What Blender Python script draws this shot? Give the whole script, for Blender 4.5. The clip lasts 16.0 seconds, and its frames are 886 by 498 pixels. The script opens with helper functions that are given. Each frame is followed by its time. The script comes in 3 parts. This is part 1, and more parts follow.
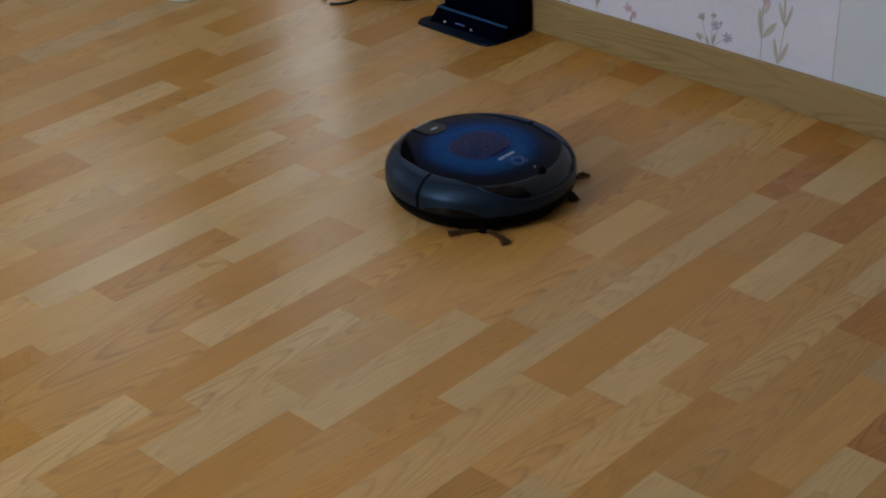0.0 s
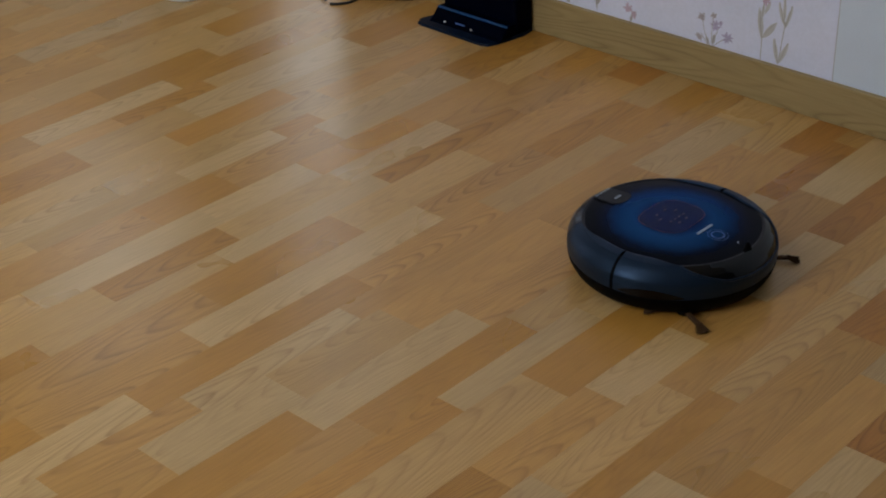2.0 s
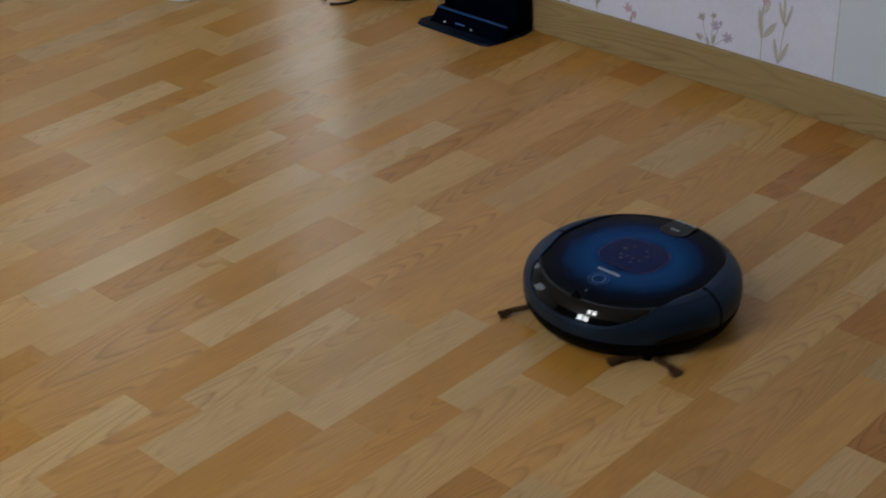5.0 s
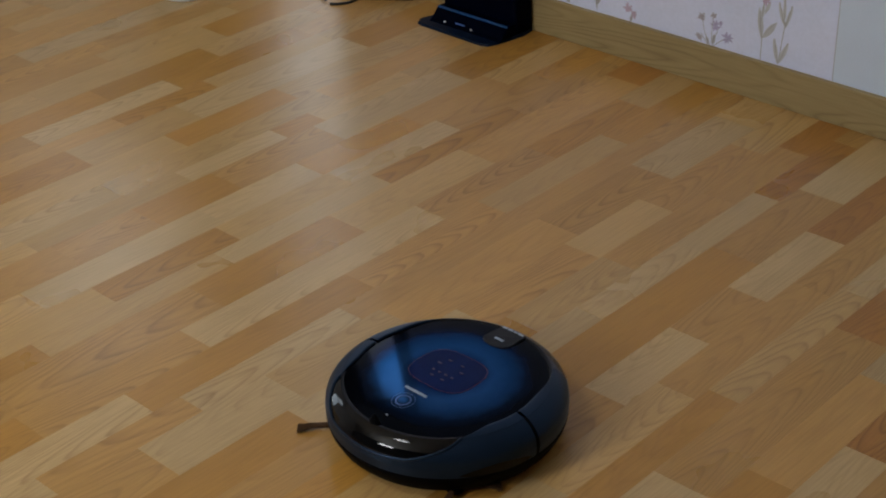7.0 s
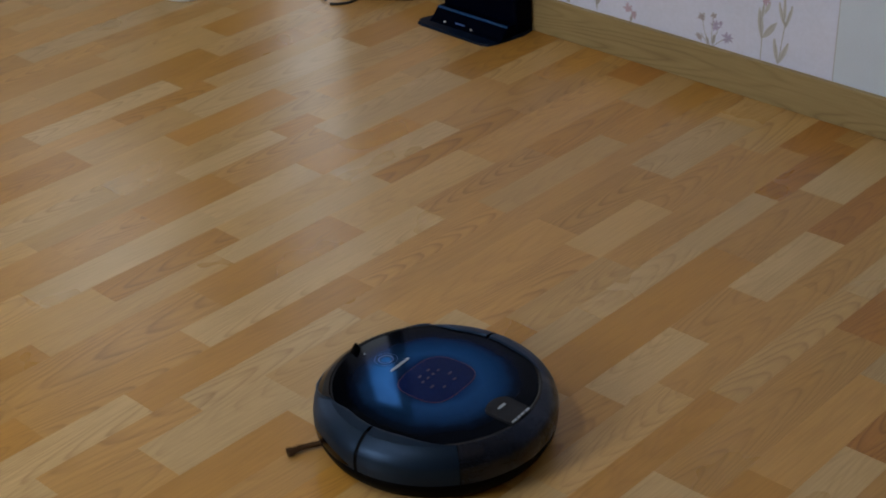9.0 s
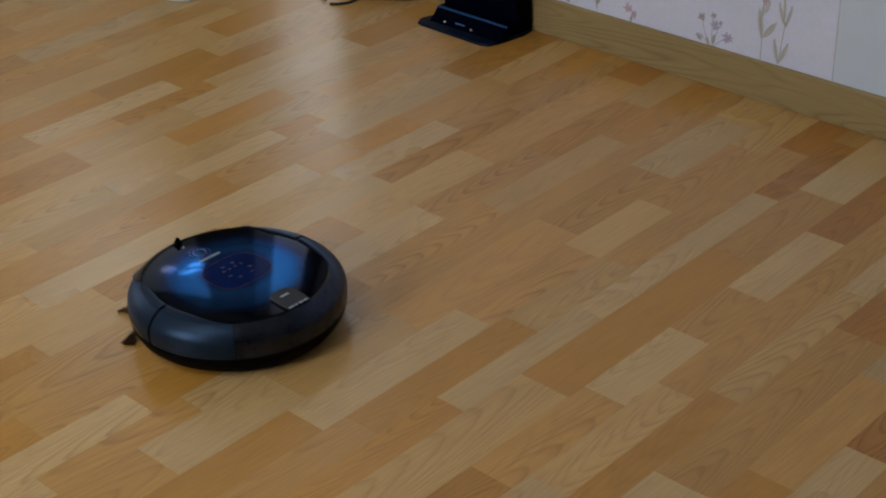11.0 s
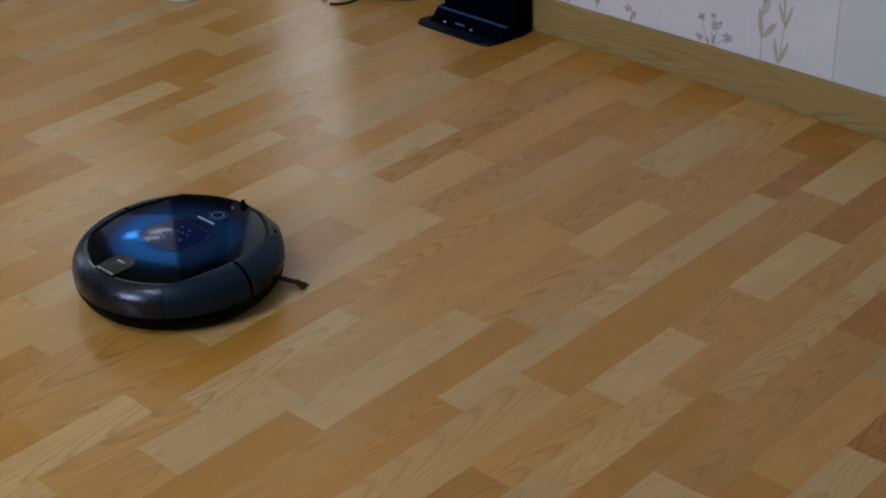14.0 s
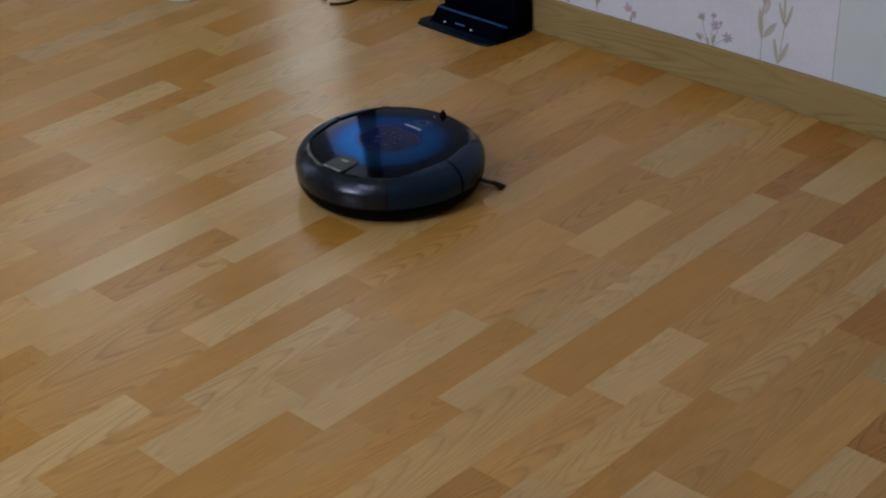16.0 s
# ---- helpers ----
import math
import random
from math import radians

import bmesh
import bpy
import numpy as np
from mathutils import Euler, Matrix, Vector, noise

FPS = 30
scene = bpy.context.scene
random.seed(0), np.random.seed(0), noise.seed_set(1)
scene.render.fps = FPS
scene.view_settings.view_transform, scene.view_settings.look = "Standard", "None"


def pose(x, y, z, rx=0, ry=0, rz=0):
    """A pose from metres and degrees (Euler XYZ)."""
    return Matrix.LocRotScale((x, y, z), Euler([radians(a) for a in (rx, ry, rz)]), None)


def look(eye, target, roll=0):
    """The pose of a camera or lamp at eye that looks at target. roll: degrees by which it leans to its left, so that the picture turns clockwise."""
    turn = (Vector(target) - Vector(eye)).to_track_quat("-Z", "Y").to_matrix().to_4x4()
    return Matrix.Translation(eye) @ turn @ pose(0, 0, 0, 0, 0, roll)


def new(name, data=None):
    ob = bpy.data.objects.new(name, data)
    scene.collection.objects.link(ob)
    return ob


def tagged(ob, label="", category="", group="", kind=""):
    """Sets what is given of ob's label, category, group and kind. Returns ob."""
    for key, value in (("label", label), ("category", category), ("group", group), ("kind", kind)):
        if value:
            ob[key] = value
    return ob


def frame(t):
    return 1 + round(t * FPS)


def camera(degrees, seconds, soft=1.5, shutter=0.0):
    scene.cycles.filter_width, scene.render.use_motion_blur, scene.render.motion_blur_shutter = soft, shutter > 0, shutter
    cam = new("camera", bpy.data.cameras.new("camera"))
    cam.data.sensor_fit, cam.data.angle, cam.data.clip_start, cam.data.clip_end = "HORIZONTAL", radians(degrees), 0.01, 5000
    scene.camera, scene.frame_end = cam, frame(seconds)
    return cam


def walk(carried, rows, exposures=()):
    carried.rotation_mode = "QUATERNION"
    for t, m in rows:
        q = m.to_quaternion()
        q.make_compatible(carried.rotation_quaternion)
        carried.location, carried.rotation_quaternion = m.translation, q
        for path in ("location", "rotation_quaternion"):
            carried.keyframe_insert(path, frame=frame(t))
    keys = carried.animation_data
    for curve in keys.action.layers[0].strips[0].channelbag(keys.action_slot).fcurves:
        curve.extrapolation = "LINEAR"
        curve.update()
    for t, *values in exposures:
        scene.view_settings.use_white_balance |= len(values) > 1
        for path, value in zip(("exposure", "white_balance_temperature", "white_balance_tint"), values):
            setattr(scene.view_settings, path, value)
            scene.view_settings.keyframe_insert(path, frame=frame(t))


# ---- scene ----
# World: x runs along the floor strips towards the papered wall, y across them towards the window wall.
cam = camera(30.93, 16.0, soft=2.0, shutter=0.5)
EYE = (0.0, 0.0, 1.4)
TILT, TURN = 0.52208, 0.81336
AIM = (EYE[0] + math.sin(TURN) * math.cos(TILT), EYE[1] + math.cos(TURN) * math.cos(TILT), EYE[2] - math.sin(TILT))
STAND = look(EYE, AIM, -1.548)
EXPOSURE = 0.15
walk(cam, [(0.0, STAND), (16.0, STAND)], [(0.0, EXPOSURE), (16.0, EXPOSURE)])

# ---- light ----
world = bpy.data.worlds.new("world")
scene.world = world
world.use_nodes = True
wn, wl = world.node_tree.nodes, world.node_tree.links
sky = wn.new("ShaderNodeTexSky")
sky.sky_type = "NISHITA"
sky.sun_disc = False
sky.sun_elevation, sky.sun_rotation = radians(40), radians(200)
wn["Background"].inputs["Strength"].default_value = 0.1
wl.new(sky.outputs["Color"], wn["Background"].inputs["Color"])

ROOM_X, ROOM_Y, ROOM_Z = (-1.9, 2.652), (-1.5, 4.9), 2.35
NORTH_X, NORTH_Z = (0.75, 1.4), (0.3, 2.1)      # tall narrow window in the far wall
WEST_Y, WEST_Z = (1.75, 2.65), (1.3, 2.2)       # added opening for the main light, in the wall opposite the wallpaper
DOOR_Y, DOOR_Z = (2.84, 3.22), 2.0              # narrow bright doorway in the papered wall
EAST_Y, EAST_Z = (3.66, 4.7), (0.95, 2.05)      # window in the papered wall beyond the door


def area_lamp(name, eye, target, sx, sy, watts, color):
    data = bpy.data.lights.new(name, "AREA")
    data.shape, data.size, data.size_y, data.energy, data.color = "RECTANGLE", sx, sy, watts, color
    ob = new(name, data)
    ob.matrix_world = look(eye, target)
    return ob


def window_lamp(name, axis, span, heights, at, towards, watts, color):
    mid, z = (span[0] + span[1]) / 2, (heights[0] + heights[1]) / 2
    eye = (mid, at, z) if axis == "x" else (at, mid, z)
    aim = (mid, towards, z) if axis == "x" else (towards, mid, z)
    area_lamp(name, eye, aim, span[1] - span[0], heights[1] - heights[0], watts, color)


window_lamp("north_daylight", "x", NORTH_X, NORTH_Z, ROOM_Y[1] + 0.11, 0.0, 6, (0.82, 0.91, 1.0))
# main light, added from the west; no window is known there
window_lamp("west_added_light", "y", WEST_Y, WEST_Z, ROOM_X[0] - 0.11, 2.0, 70, (0.95, 0.98, 1.0))
window_lamp("doorway_daylight", "y", DOOR_Y, (0.3, DOOR_Z), ROOM_X[1] + 0.13, 0.0, 1.4, (0.92, 0.96, 1.0))


# ---- materials ----
def material(name, color, rough=0.5, metal=0.0):
    m = bpy.data.materials.new(name)
    m.use_nodes = True
    b = m.node_tree.nodes["Principled BSDF"]
    b.inputs["Base Color"].default_value = (*color, 1)
    b.inputs["Roughness"].default_value = rough
    b.inputs["Metallic"].default_value = metal
    return m


def node(m, kind, **inputs):
    n = m.node_tree.nodes.new(kind)
    for k, v in inputs.items():
        n.inputs[k.replace("_", " ")].default_value = v
    return n


def link(m, a, ao, b, bi):
    m.node_tree.links.new(a.outputs[ao], b.inputs[bi])


def bsdf(m):
    return m.node_tree.nodes["Principled BSDF"]


def ramp(m, stops, interpolation="LINEAR"):
    n = m.node_tree.nodes.new("ShaderNodeValToRGB")
    n.color_ramp.interpolation = interpolation
    els = n.color_ramp.elements
    els[0].position, els[0].color = stops[0][0], (*stops[0][1], 1)
    els[-1].position, els[-1].color = stops[-1][0], (*stops[-1][1], 1)
    for at, c in stops[1:-1]:
        els.new(at).color = (*c, 1)
    return n


def maths(m, op, a=None, b=None, va=0.0, vb=0.0):
    n = m.node_tree.nodes.new("ShaderNodeMath")
    n.operation = op
    for i, (s, v) in enumerate(((a, va), (b, vb))):
        if s is None:
            n.inputs[i].default_value = v
        else:
            m.node_tree.links.new(s, n.inputs[i])
    return n.outputs[0]


def mix(m, fac, a, b, blend="MIX"):
    n = m.node_tree.nodes.new("ShaderNodeMix")
    n.data_type, n.blend_type = "RGBA", blend
    for i, v in ((0, fac), (6, a), (7, b)):
        if isinstance(v, (int, float)):
            n.inputs[i].default_value = v
        elif isinstance(v, tuple):
            n.inputs[i].default_value = (*v, 1)
        else:
            m.node_tree.links.new(v, n.inputs[i])
    return n.outputs[2]


def wood(name, base, vein, island=False, rough=0.3, figured=1.0, along="x", arched=False):
    """Printed maple or cherry laminate: long grain along x, cathedral figures, fine pores, a satin coat."""
    m = material(name, base, rough)
    bsdf(m).inputs["Specular IOR Level"].default_value = 0.5
    geo = node(m, "ShaderNodeNewGeometry")
    if island:
        rnd = geo.outputs["Random Per Island"]
    else:
        rnd = node(m, "ShaderNodeObjectInfo").outputs["Random"]
    shift = m.node_tree.nodes.new("ShaderNodeCombineXYZ")
    m.node_tree.links.new(maths(m, "MULTIPLY", rnd, None, 0, 37.0), shift.inputs[0])
    m.node_tree.links.new(maths(m, "MULTIPLY", rnd, None, 0, 91.0), shift.inputs[1])
    add = m.node_tree.nodes.new("ShaderNodeVectorMath")
    add.operation = "ADD"
    m.node_tree.links.new(geo.outputs["Position"], add.inputs[0])
    m.node_tree.links.new(shift.outputs[0], add.inputs[1])

    def grain(sx, sy, detail, rough_=0.6):
        mp = node(m, "ShaderNodeMapping")
        mp.inputs["Scale"].default_value = (sx, sy, 1) if along == "x" else (sy, sx, sy)
        m.node_tree.links.new(add.outputs[0], mp.inputs["Vector"])
        n = node(m, "ShaderNodeTexNoise", Scale=1.0, Detail=detail, Roughness=rough_)
        m.node_tree.links.new(mp.outputs[0], n.inputs["Vector"])
        return n.outputs["Fac"]
    # growth rings cut at a flat angle: bands of a slow noise field
    field = grain(2.2, 15.0, 1.2, 0.35)
    bands = maths(m, "FRACT", maths(m, "MULTIPLY", field, None, 0, 14.0))
    tri = maths(m, "ABSOLUTE", maths(m, "SUBTRACT", bands, None, 0, 0.5))
    line = ramp(m, [(0.0, (1, 1, 1)), (0.10, (0.55, 0.55, 0.55)), (0.26, (0.08, 0.08, 0.08)), (0.5, (0, 0, 0))])
    m.node_tree.links.new(tri, line.inputs[0])
    fine = grain(9.0, 260.0, 3.0)
    cloud = grain(4.0, 11.0, 2.0)
    patch = ramp(m, [(0.36, (0.12, 0.12, 0.12)), (0.56, (1, 1, 1))])
    m.node_tree.links.new(grain(3.0, 14.0, 1.0), patch.inputs[0])
    figure = maths(m, "MULTIPLY", line.outputs[0], patch.outputs[0])
    # some pieces are strongly figured, others nearly plain
    lively = ramp(m, [(0.15, (0.22, 0.22, 0.22)), (0.6, (0.65, 0.65, 0.65)), (0.95, (1, 1, 1))])
    m.node_tree.links.new(maths(m, "FRACT", maths(m, "MULTIPLY", rnd, None, 0, 13.7)), lively.inputs[0])
    figure = maths(m, "MULTIPLY", figure, lively.outputs[0])
    if arched:
        # flat-sawn figure: nested arches along each piece, the centre line wandering from piece to piece
        def chance(k):
            return maths(m, "FRACT", maths(m, "MULTIPLY", rnd, None, 0, k))
        local = node(m, "ShaderNodeSeparateXYZ")
        link(m, node(m, "ShaderNodeTexCoord"), "Object", local, "Vector")
        way = maths(m, "SIGN", maths(m, "SUBTRACT", chance(51.7), None, 0, 0.5))
        mid = maths(m, "MULTIPLY", maths(m, "SUBTRACT", chance(23.3), None, 0, 0.5), None, 0, 0.07)
        drift = maths(m, "MULTIPLY", maths(m, "SUBTRACT", grain(5.0, 22.0, 2.0), None, 0, 0.5), None, 0, 0.055)
        v = maths(m, "ADD", maths(m, "SUBTRACT", local.outputs[1], mid), maths(m, "MULTIPLY", drift, None, 0, 0.22))
        bow = maths(m, "MULTIPLY", maths(m, "MULTIPLY", v, v), maths(m, "ADD", maths(m, "MULTIPLY", chance(77.1), None, 0, 130.0), None, 0, 70.0))
        run = maths(m, "ADD", maths(m, "ADD", maths(m, "MULTIPLY", local.outputs[0], way), bow), maths(m, "MULTIPLY", drift, None, 0, 0.9))
        often = maths(m, "ADD", maths(m, "MULTIPLY", chance(33.9), None, 0, 13.0), None, 0, 9.0)
        saw = maths(m, "FRACT", maths(m, "MULTIPLY", maths(m, "ADD", run, rnd), often))
        ring = ramp(m, [(0.0, (0.12, 0.12, 0.12)), (0.40, (0.0, 0.0, 0.0)), (0.70, (0.38, 0.38, 0.38)), (0.90, (1, 1, 1)), (1.0, (0.2, 0.2, 0.2))])
        m.node_tree.links.new(saw, ring.inputs[0])
        keen = ramp(m, [(0.12, (0.06, 0.06, 0.06)), (0.5, (0.5, 0.5, 0.5)), (0.9, (0.95, 0.95, 0.95))])
        m.node_tree.links.new(chance(19.3), keen.inputs[0])
        worn = ramp(m, [(0.34, (0.1, 0.1, 0.1)), (0.52, (1, 1, 1))])
        m.node_tree.links.new(grain(4.0, 20.0, 3.0), worn.inputs[0])
        arch = maths(m, "MULTIPLY", maths(m, "MULTIPLY", ring.outputs[0], keen.outputs[0]), worn.outputs[0])
        figure = maths(m, "ADD", maths(m, "MULTIPLY", figure, None, 0, 0.34), maths(m, "MULTIPLY", arch, None, 0, 0.85))
    c1 = mix(m, maths(m, "MULTIPLY", figure, None, 0, figured), base, vein)
    dark = tuple(0.72 * x for x in base)
    light = tuple(min(1, 1.16 * x) for x in base)
    tone = ramp(m, [(0.3, dark), (0.5, base), (0.7, light)])
    m.node_tree.links.new(cloud, tone.inputs[0])
    c2 = mix(m, 0.22, c1, tone.outputs[0])
    fr = ramp(m, [(0.35, (0.86, 0.84, 0.80)), (0.6, (1, 1, 1))])
    m.node_tree.links.new(fine, fr.inputs[0])
    c3 = mix(m, 0.8, c2, fr.outputs[0], "MULTIPLY")
    spread = 0.35 if island else 0.11
    vary = ramp(m, [(0.0, (1 - spread, 1 - 1.1 * spread, 1 - 1.3 * spread)), (1.0, (1 + 0.6 * spread, 1 + 0.5 * spread, 1 + 0.4 * spread))])
    m.node_tree.links.new(rnd, vary.inputs[0])
    c4 = mix(m, 1.0, c3, vary.outputs[0], "MULTIPLY")
    m.node_tree.links.new(c4, bsdf(m).inputs["Base Color"])
    smear = grain(1.3, 1.6, 4.0)
    rr = node(m, "ShaderNodeMapRange")
    rr.inputs["From Min"].default_value, rr.inputs["From Max"].default_value = 0.3, 0.7
    rr.inputs["To Min"].default_value, rr.inputs["To Max"].default_value = rough - 0.05, rough + 0.07
    m.node_tree.links.new(smear, rr.inputs["Value"])
    m.node_tree.links.new(rr.outputs[0], bsdf(m).inputs["Roughness"])
    bump = node(m, "ShaderNodeBump", Strength=0.06, Distance=0.001)
    m.node_tree.links.new(fine, bump.inputs["Height"])
    m.node_tree.links.new(bump.outputs[0], bsdf(m).inputs["Normal"])
    return m


TONES = {
    "a": wood("wood_pale", (0.605, 0.412, 0.186), (0.37, 0.215, 0.075), arched=True),
    "b": wood("wood_straw", (0.58, 0.364, 0.134), (0.33, 0.175, 0.048), arched=True),
    "c": wood("wood_honey", (0.56, 0.312, 0.086), (0.295, 0.14, 0.031), arched=True),
    "d": wood("wood_amber", (0.525, 0.268, 0.050), (0.265, 0.11, 0.02), arched=True),
    "e": wood("wood_chestnut", (0.440, 0.197, 0.034), (0.21, 0.078, 0.014), arched=True),
}


def speckled(name, color, rough, scale, amount, bump=0.1, metal=0.0, distance=0.0005, gloss=0.5):
    """A plain surface with fine uneven tone, gloss and relief."""
    m = material(name, color, rough, metal)
    bsdf(m).inputs["Specular IOR Level"].default_value = gloss
    tc = node(m, "ShaderNodeTexCoord")
    n = node(m, "ShaderNodeTexNoise", Scale=scale, Detail=5.0, Roughness=0.65)
    big = node(m, "ShaderNodeTexNoise", Scale=scale / 25, Detail=3.0)
    for x in (n, big):
        link(m, tc, "Object", x, "Vector")
    f = maths(m, "ADD", maths(m, "MULTIPLY", n.outputs["Fac"], None, 0, 0.5), maths(m, "MULTIPLY", big.outputs["Fac"], None, 0, 0.5))
    r = ramp(m, [(0.3, tuple(x * (1 - amount) for x in color)), (0.7, tuple(min(1, x * (1 + amount)) for x in color))])
    m.node_tree.links.new(f, r.inputs[0])
    link(m, r, "Color", bsdf(m), "Base Color")
    g = node(m, "ShaderNodeMapRange")
    g.inputs["To Min"].default_value, g.inputs["To Max"].default_value = rough * 0.8, min(1, rough * 1.25)
    m.node_tree.links.new(f, g.inputs["Value"])
    link(m, g, "Result", bsdf(m), "Roughness")
    if bump:
        bp = node(m, "ShaderNodeBump", Strength=bump, Distance=distance)
        link(m, n, "Fac", bp, "Height")
        link(m, bp, "Normal", bsdf(m), "Normal")
    return m


M_WALL = speckled("pale_wallpaper", (0.70, 0.70, 0.72), 0.85, 300, 0.05, 0.3)
# for the unseen walls: dark, to keep bounced light low
M_DIM = speckled("dark_unseen_wall", (0.17, 0.155, 0.14), 0.85, 300, 0.08, 0.3)
M_FLORAL = speckled("floral_wallpaper", (0.70, 0.745, 0.93), 0.8, 130, 0.08, 0.6)
M_PLAIN = speckled("blue_grey_wallpaper", (0.63, 0.72, 0.85), 0.75, 220, 0.04, 0.3)
M_LEAF = speckled("printed_pale_leaf", (0.50, 0.51, 0.54), 0.8, 400, 0.18, 0)
M_STEM = speckled("printed_olive", (0.36, 0.36, 0.38), 0.8, 400, 0.25, 0)
M_MAUVE = speckled("printed_mauve", (0.40, 0.37, 0.57), 0.8, 500, 0.35, 0)
M_GREYBLOOM = speckled("printed_grey_mauve", (0.40, 0.37, 0.44), 0.8, 500, 0.35, 0)
M_PINK = speckled("printed_pink", (0.50, 0.385, 0.53), 0.8, 500, 0.3, 0)
M_BASE = wood("baseboard_oak", (0.36, 0.27, 0.125), (0.20, 0.135, 0.053), rough=0.5, figured=0.8, along="y")
M_REST = wood("wood_mixed", (0.48, 0.29, 0.11), (0.34, 0.17, 0.05), island=True)
M_CEIL = speckled("ceiling_paint", (0.8, 0.79, 0.76), 0.9, 60, 0.03)
M_GROUT = material("strip_joint", (0.16, 0.09, 0.04), 0.7)
M_GLOSS = speckled("black_gloss_plastic", (0.0008, 0.001, 0.0018), 0.05, 900, 0.2, 0, gloss=0.21)
M_VISOR = speckled("black_visor_lacquer", (0.0006, 0.0008, 0.0014), 0.04, 900, 0.2, 0, gloss=0.38)
M_BLACK = speckled("black_matt_plastic", (0.0015, 0.0015, 0.002), 0.5, 700, 0.25, 0.1, gloss=0.03)
M_SHELL = speckled("blue_grey_satin_plastic", (0.0085, 0.017, 0.034), 0.38, 900, 0.12, 0.03, metal=0.3, gloss=0.55)
bsdf(M_SHELL).inputs["Specular Tint"].default_value = (0.35, 0.58, 1.0, 1)
M_CHROME = speckled("dark_smoked_chrome", (0.028, 0.034, 0.056), 0.27, 500, 0.25, 0, metal=0.85)
M_TAB = speckled("charcoal_plastic", (0.009, 0.010, 0.013), 0.3, 600, 0.15, 0.05, gloss=0.15)
M_WHITE = speckled("white_plastic", (0.78, 0.80, 0.82), 0.3, 200, 0.04, 0.02)
M_MARK = material("silver_print", (0.34, 0.40, 0.48), 0.4)
M_RING = material("blue_print", (0.05, 0.11, 0.30), 0.3)
M_DOCK = speckled("navy_black_plastic", (0.0005, 0.0013, 0.006), 0.25, 500, 0.2, 0.02, gloss=0.015)
M_PLATE = speckled("navy_plate_plastic", (0.0025, 0.008, 0.023), 0.4, 500, 0.15, 0.04, gloss=0.1)
# highlight along the dock's ledge, painted as a brighter blue
M_LEDGE_LIT = speckled("ledge_highlight_blue", (0.015, 0.07, 0.20), 0.3, 500, 0.15, 0.04, gloss=0.3)
M_METAL = material("bright_contact_metal", (0.8, 0.82, 0.85), 0.2, 1.0)
M_RUBBER = speckled("black_rubber", (0.012, 0.012, 0.013), 0.6, 500, 0.2, 0.1)
M_BRISTLE = speckled("brown_bristle", (0.060, 0.031, 0.014), 0.8, 900, 0.4, 0.3, gloss=0.1)
M_FRAME = speckled("white_window_frame", (0.7, 0.7, 0.7), 0.4, 200, 0.04, 0.05)
M_DARKDOOR = wood("dark_door_wood", (0.035, 0.022, 0.014), (0.02, 0.012, 0.008), rough=0.4)
M_SEAM = material("paper_edge", (0.40, 0.40, 0.43), 0.9)
# red reflection along the display's edge, painted and faintly glowing
M_EDGE_GLINT = material("red_edge_glint", (0.07, 0.012, 0.03), 0.4)
bsdf(M_EDGE_GLINT).inputs["Emission Color"].default_value = (0.9, 0.12, 0.2, 1)
bsdf(M_EDGE_GLINT).inputs["Emission Strength"].default_value = 0.03


def lid_paint():
    """Blue metallic bloom printed under a clear lacquer, fading to black at the rim."""
    m = material("blue_bloom_lacquer", (0.01, 0.03, 0.1), 0.16, 0.0)
    tc = node(m, "ShaderNodeTexCoord")
    sep = node(m, "ShaderNodeSeparateXYZ")
    link(m, tc, "Object", sep, "Vector")
    x, y = sep.outputs[0], sep.outputs[1]
    rr = maths(m, "SQRT", maths(m, "ADD", maths(m, "MULTIPLY", x, x), maths(m, "MULTIPLY", y, y)))
    spots = node(m, "ShaderNodeTexNoise", Scale=38.0, Detail=3.0)
    link(m, tc, "Object", spots, "Vector")
    wob = maths(m, "ADD", rr, maths(m, "MULTIPLY", maths(m, "SUBTRACT", spots.outputs["Fac"], None, 0, 0.5), None, 0, 0.018))
    f = maths(m, "DIVIDE", wob, None, 0, 0.15)
    col = ramp(m, [(0.0, (0.004, 0.010, 0.055)), (0.30, (0.007, 0.022, 0.09)), (0.45, (0.020, 0.070, 0.19)), (0.60, (0.015, 0.052, 0.145)), (0.76, (0.003, 0.008, 0.022)), (0.86, (0.001, 0.0015, 0.003))])
    m.node_tree.links.new(f, col.inputs[0])
    met = ramp(m, [(0.0, (0.5, 0.5, 0.5)), (0.62, (0.6, 0.6, 0.6)), (0.9, (0, 0, 0))])
    m.node_tree.links.new(f, met.inputs[0])
    link(m, col, "Color", bsdf(m), "Base Color")
    link(m, met, "Color", bsdf(m), "Metallic")
    b = bsdf(m)
    b.inputs["Specular IOR Level"].default_value, b.inputs["Roughness"].default_value = 0.05, 0.07
    b.inputs["Specular Tint"].default_value = (0.25, 0.5, 0.95, 1)
    return m


M_LID = lid_paint()
M_DISPLAY = speckled("navy_display_glass", (0.0045, 0.013, 0.072), 0.06, 300, 0.3, 0, gloss=0.09)
bsdf(M_DISPLAY).inputs["Specular Tint"].default_value = (0.16, 0.30, 0.9, 1)
M_DOT = material("mauve_icon", (0.045, 0.028, 0.075), 0.4)


# ---- builders ----
def mesh_of(name, bm, mat, smooth=False):
    me = bpy.data.meshes.new(name)
    bm.normal_update()
    bm.to_mesh(me)
    bm.free()
    for mm in (mat if isinstance(mat, (list, tuple)) else [mat]):
        me.materials.append(mm)
    if smooth:
        me.polygons.foreach_set("use_smooth", [True] * len(me.polygons))
    return me


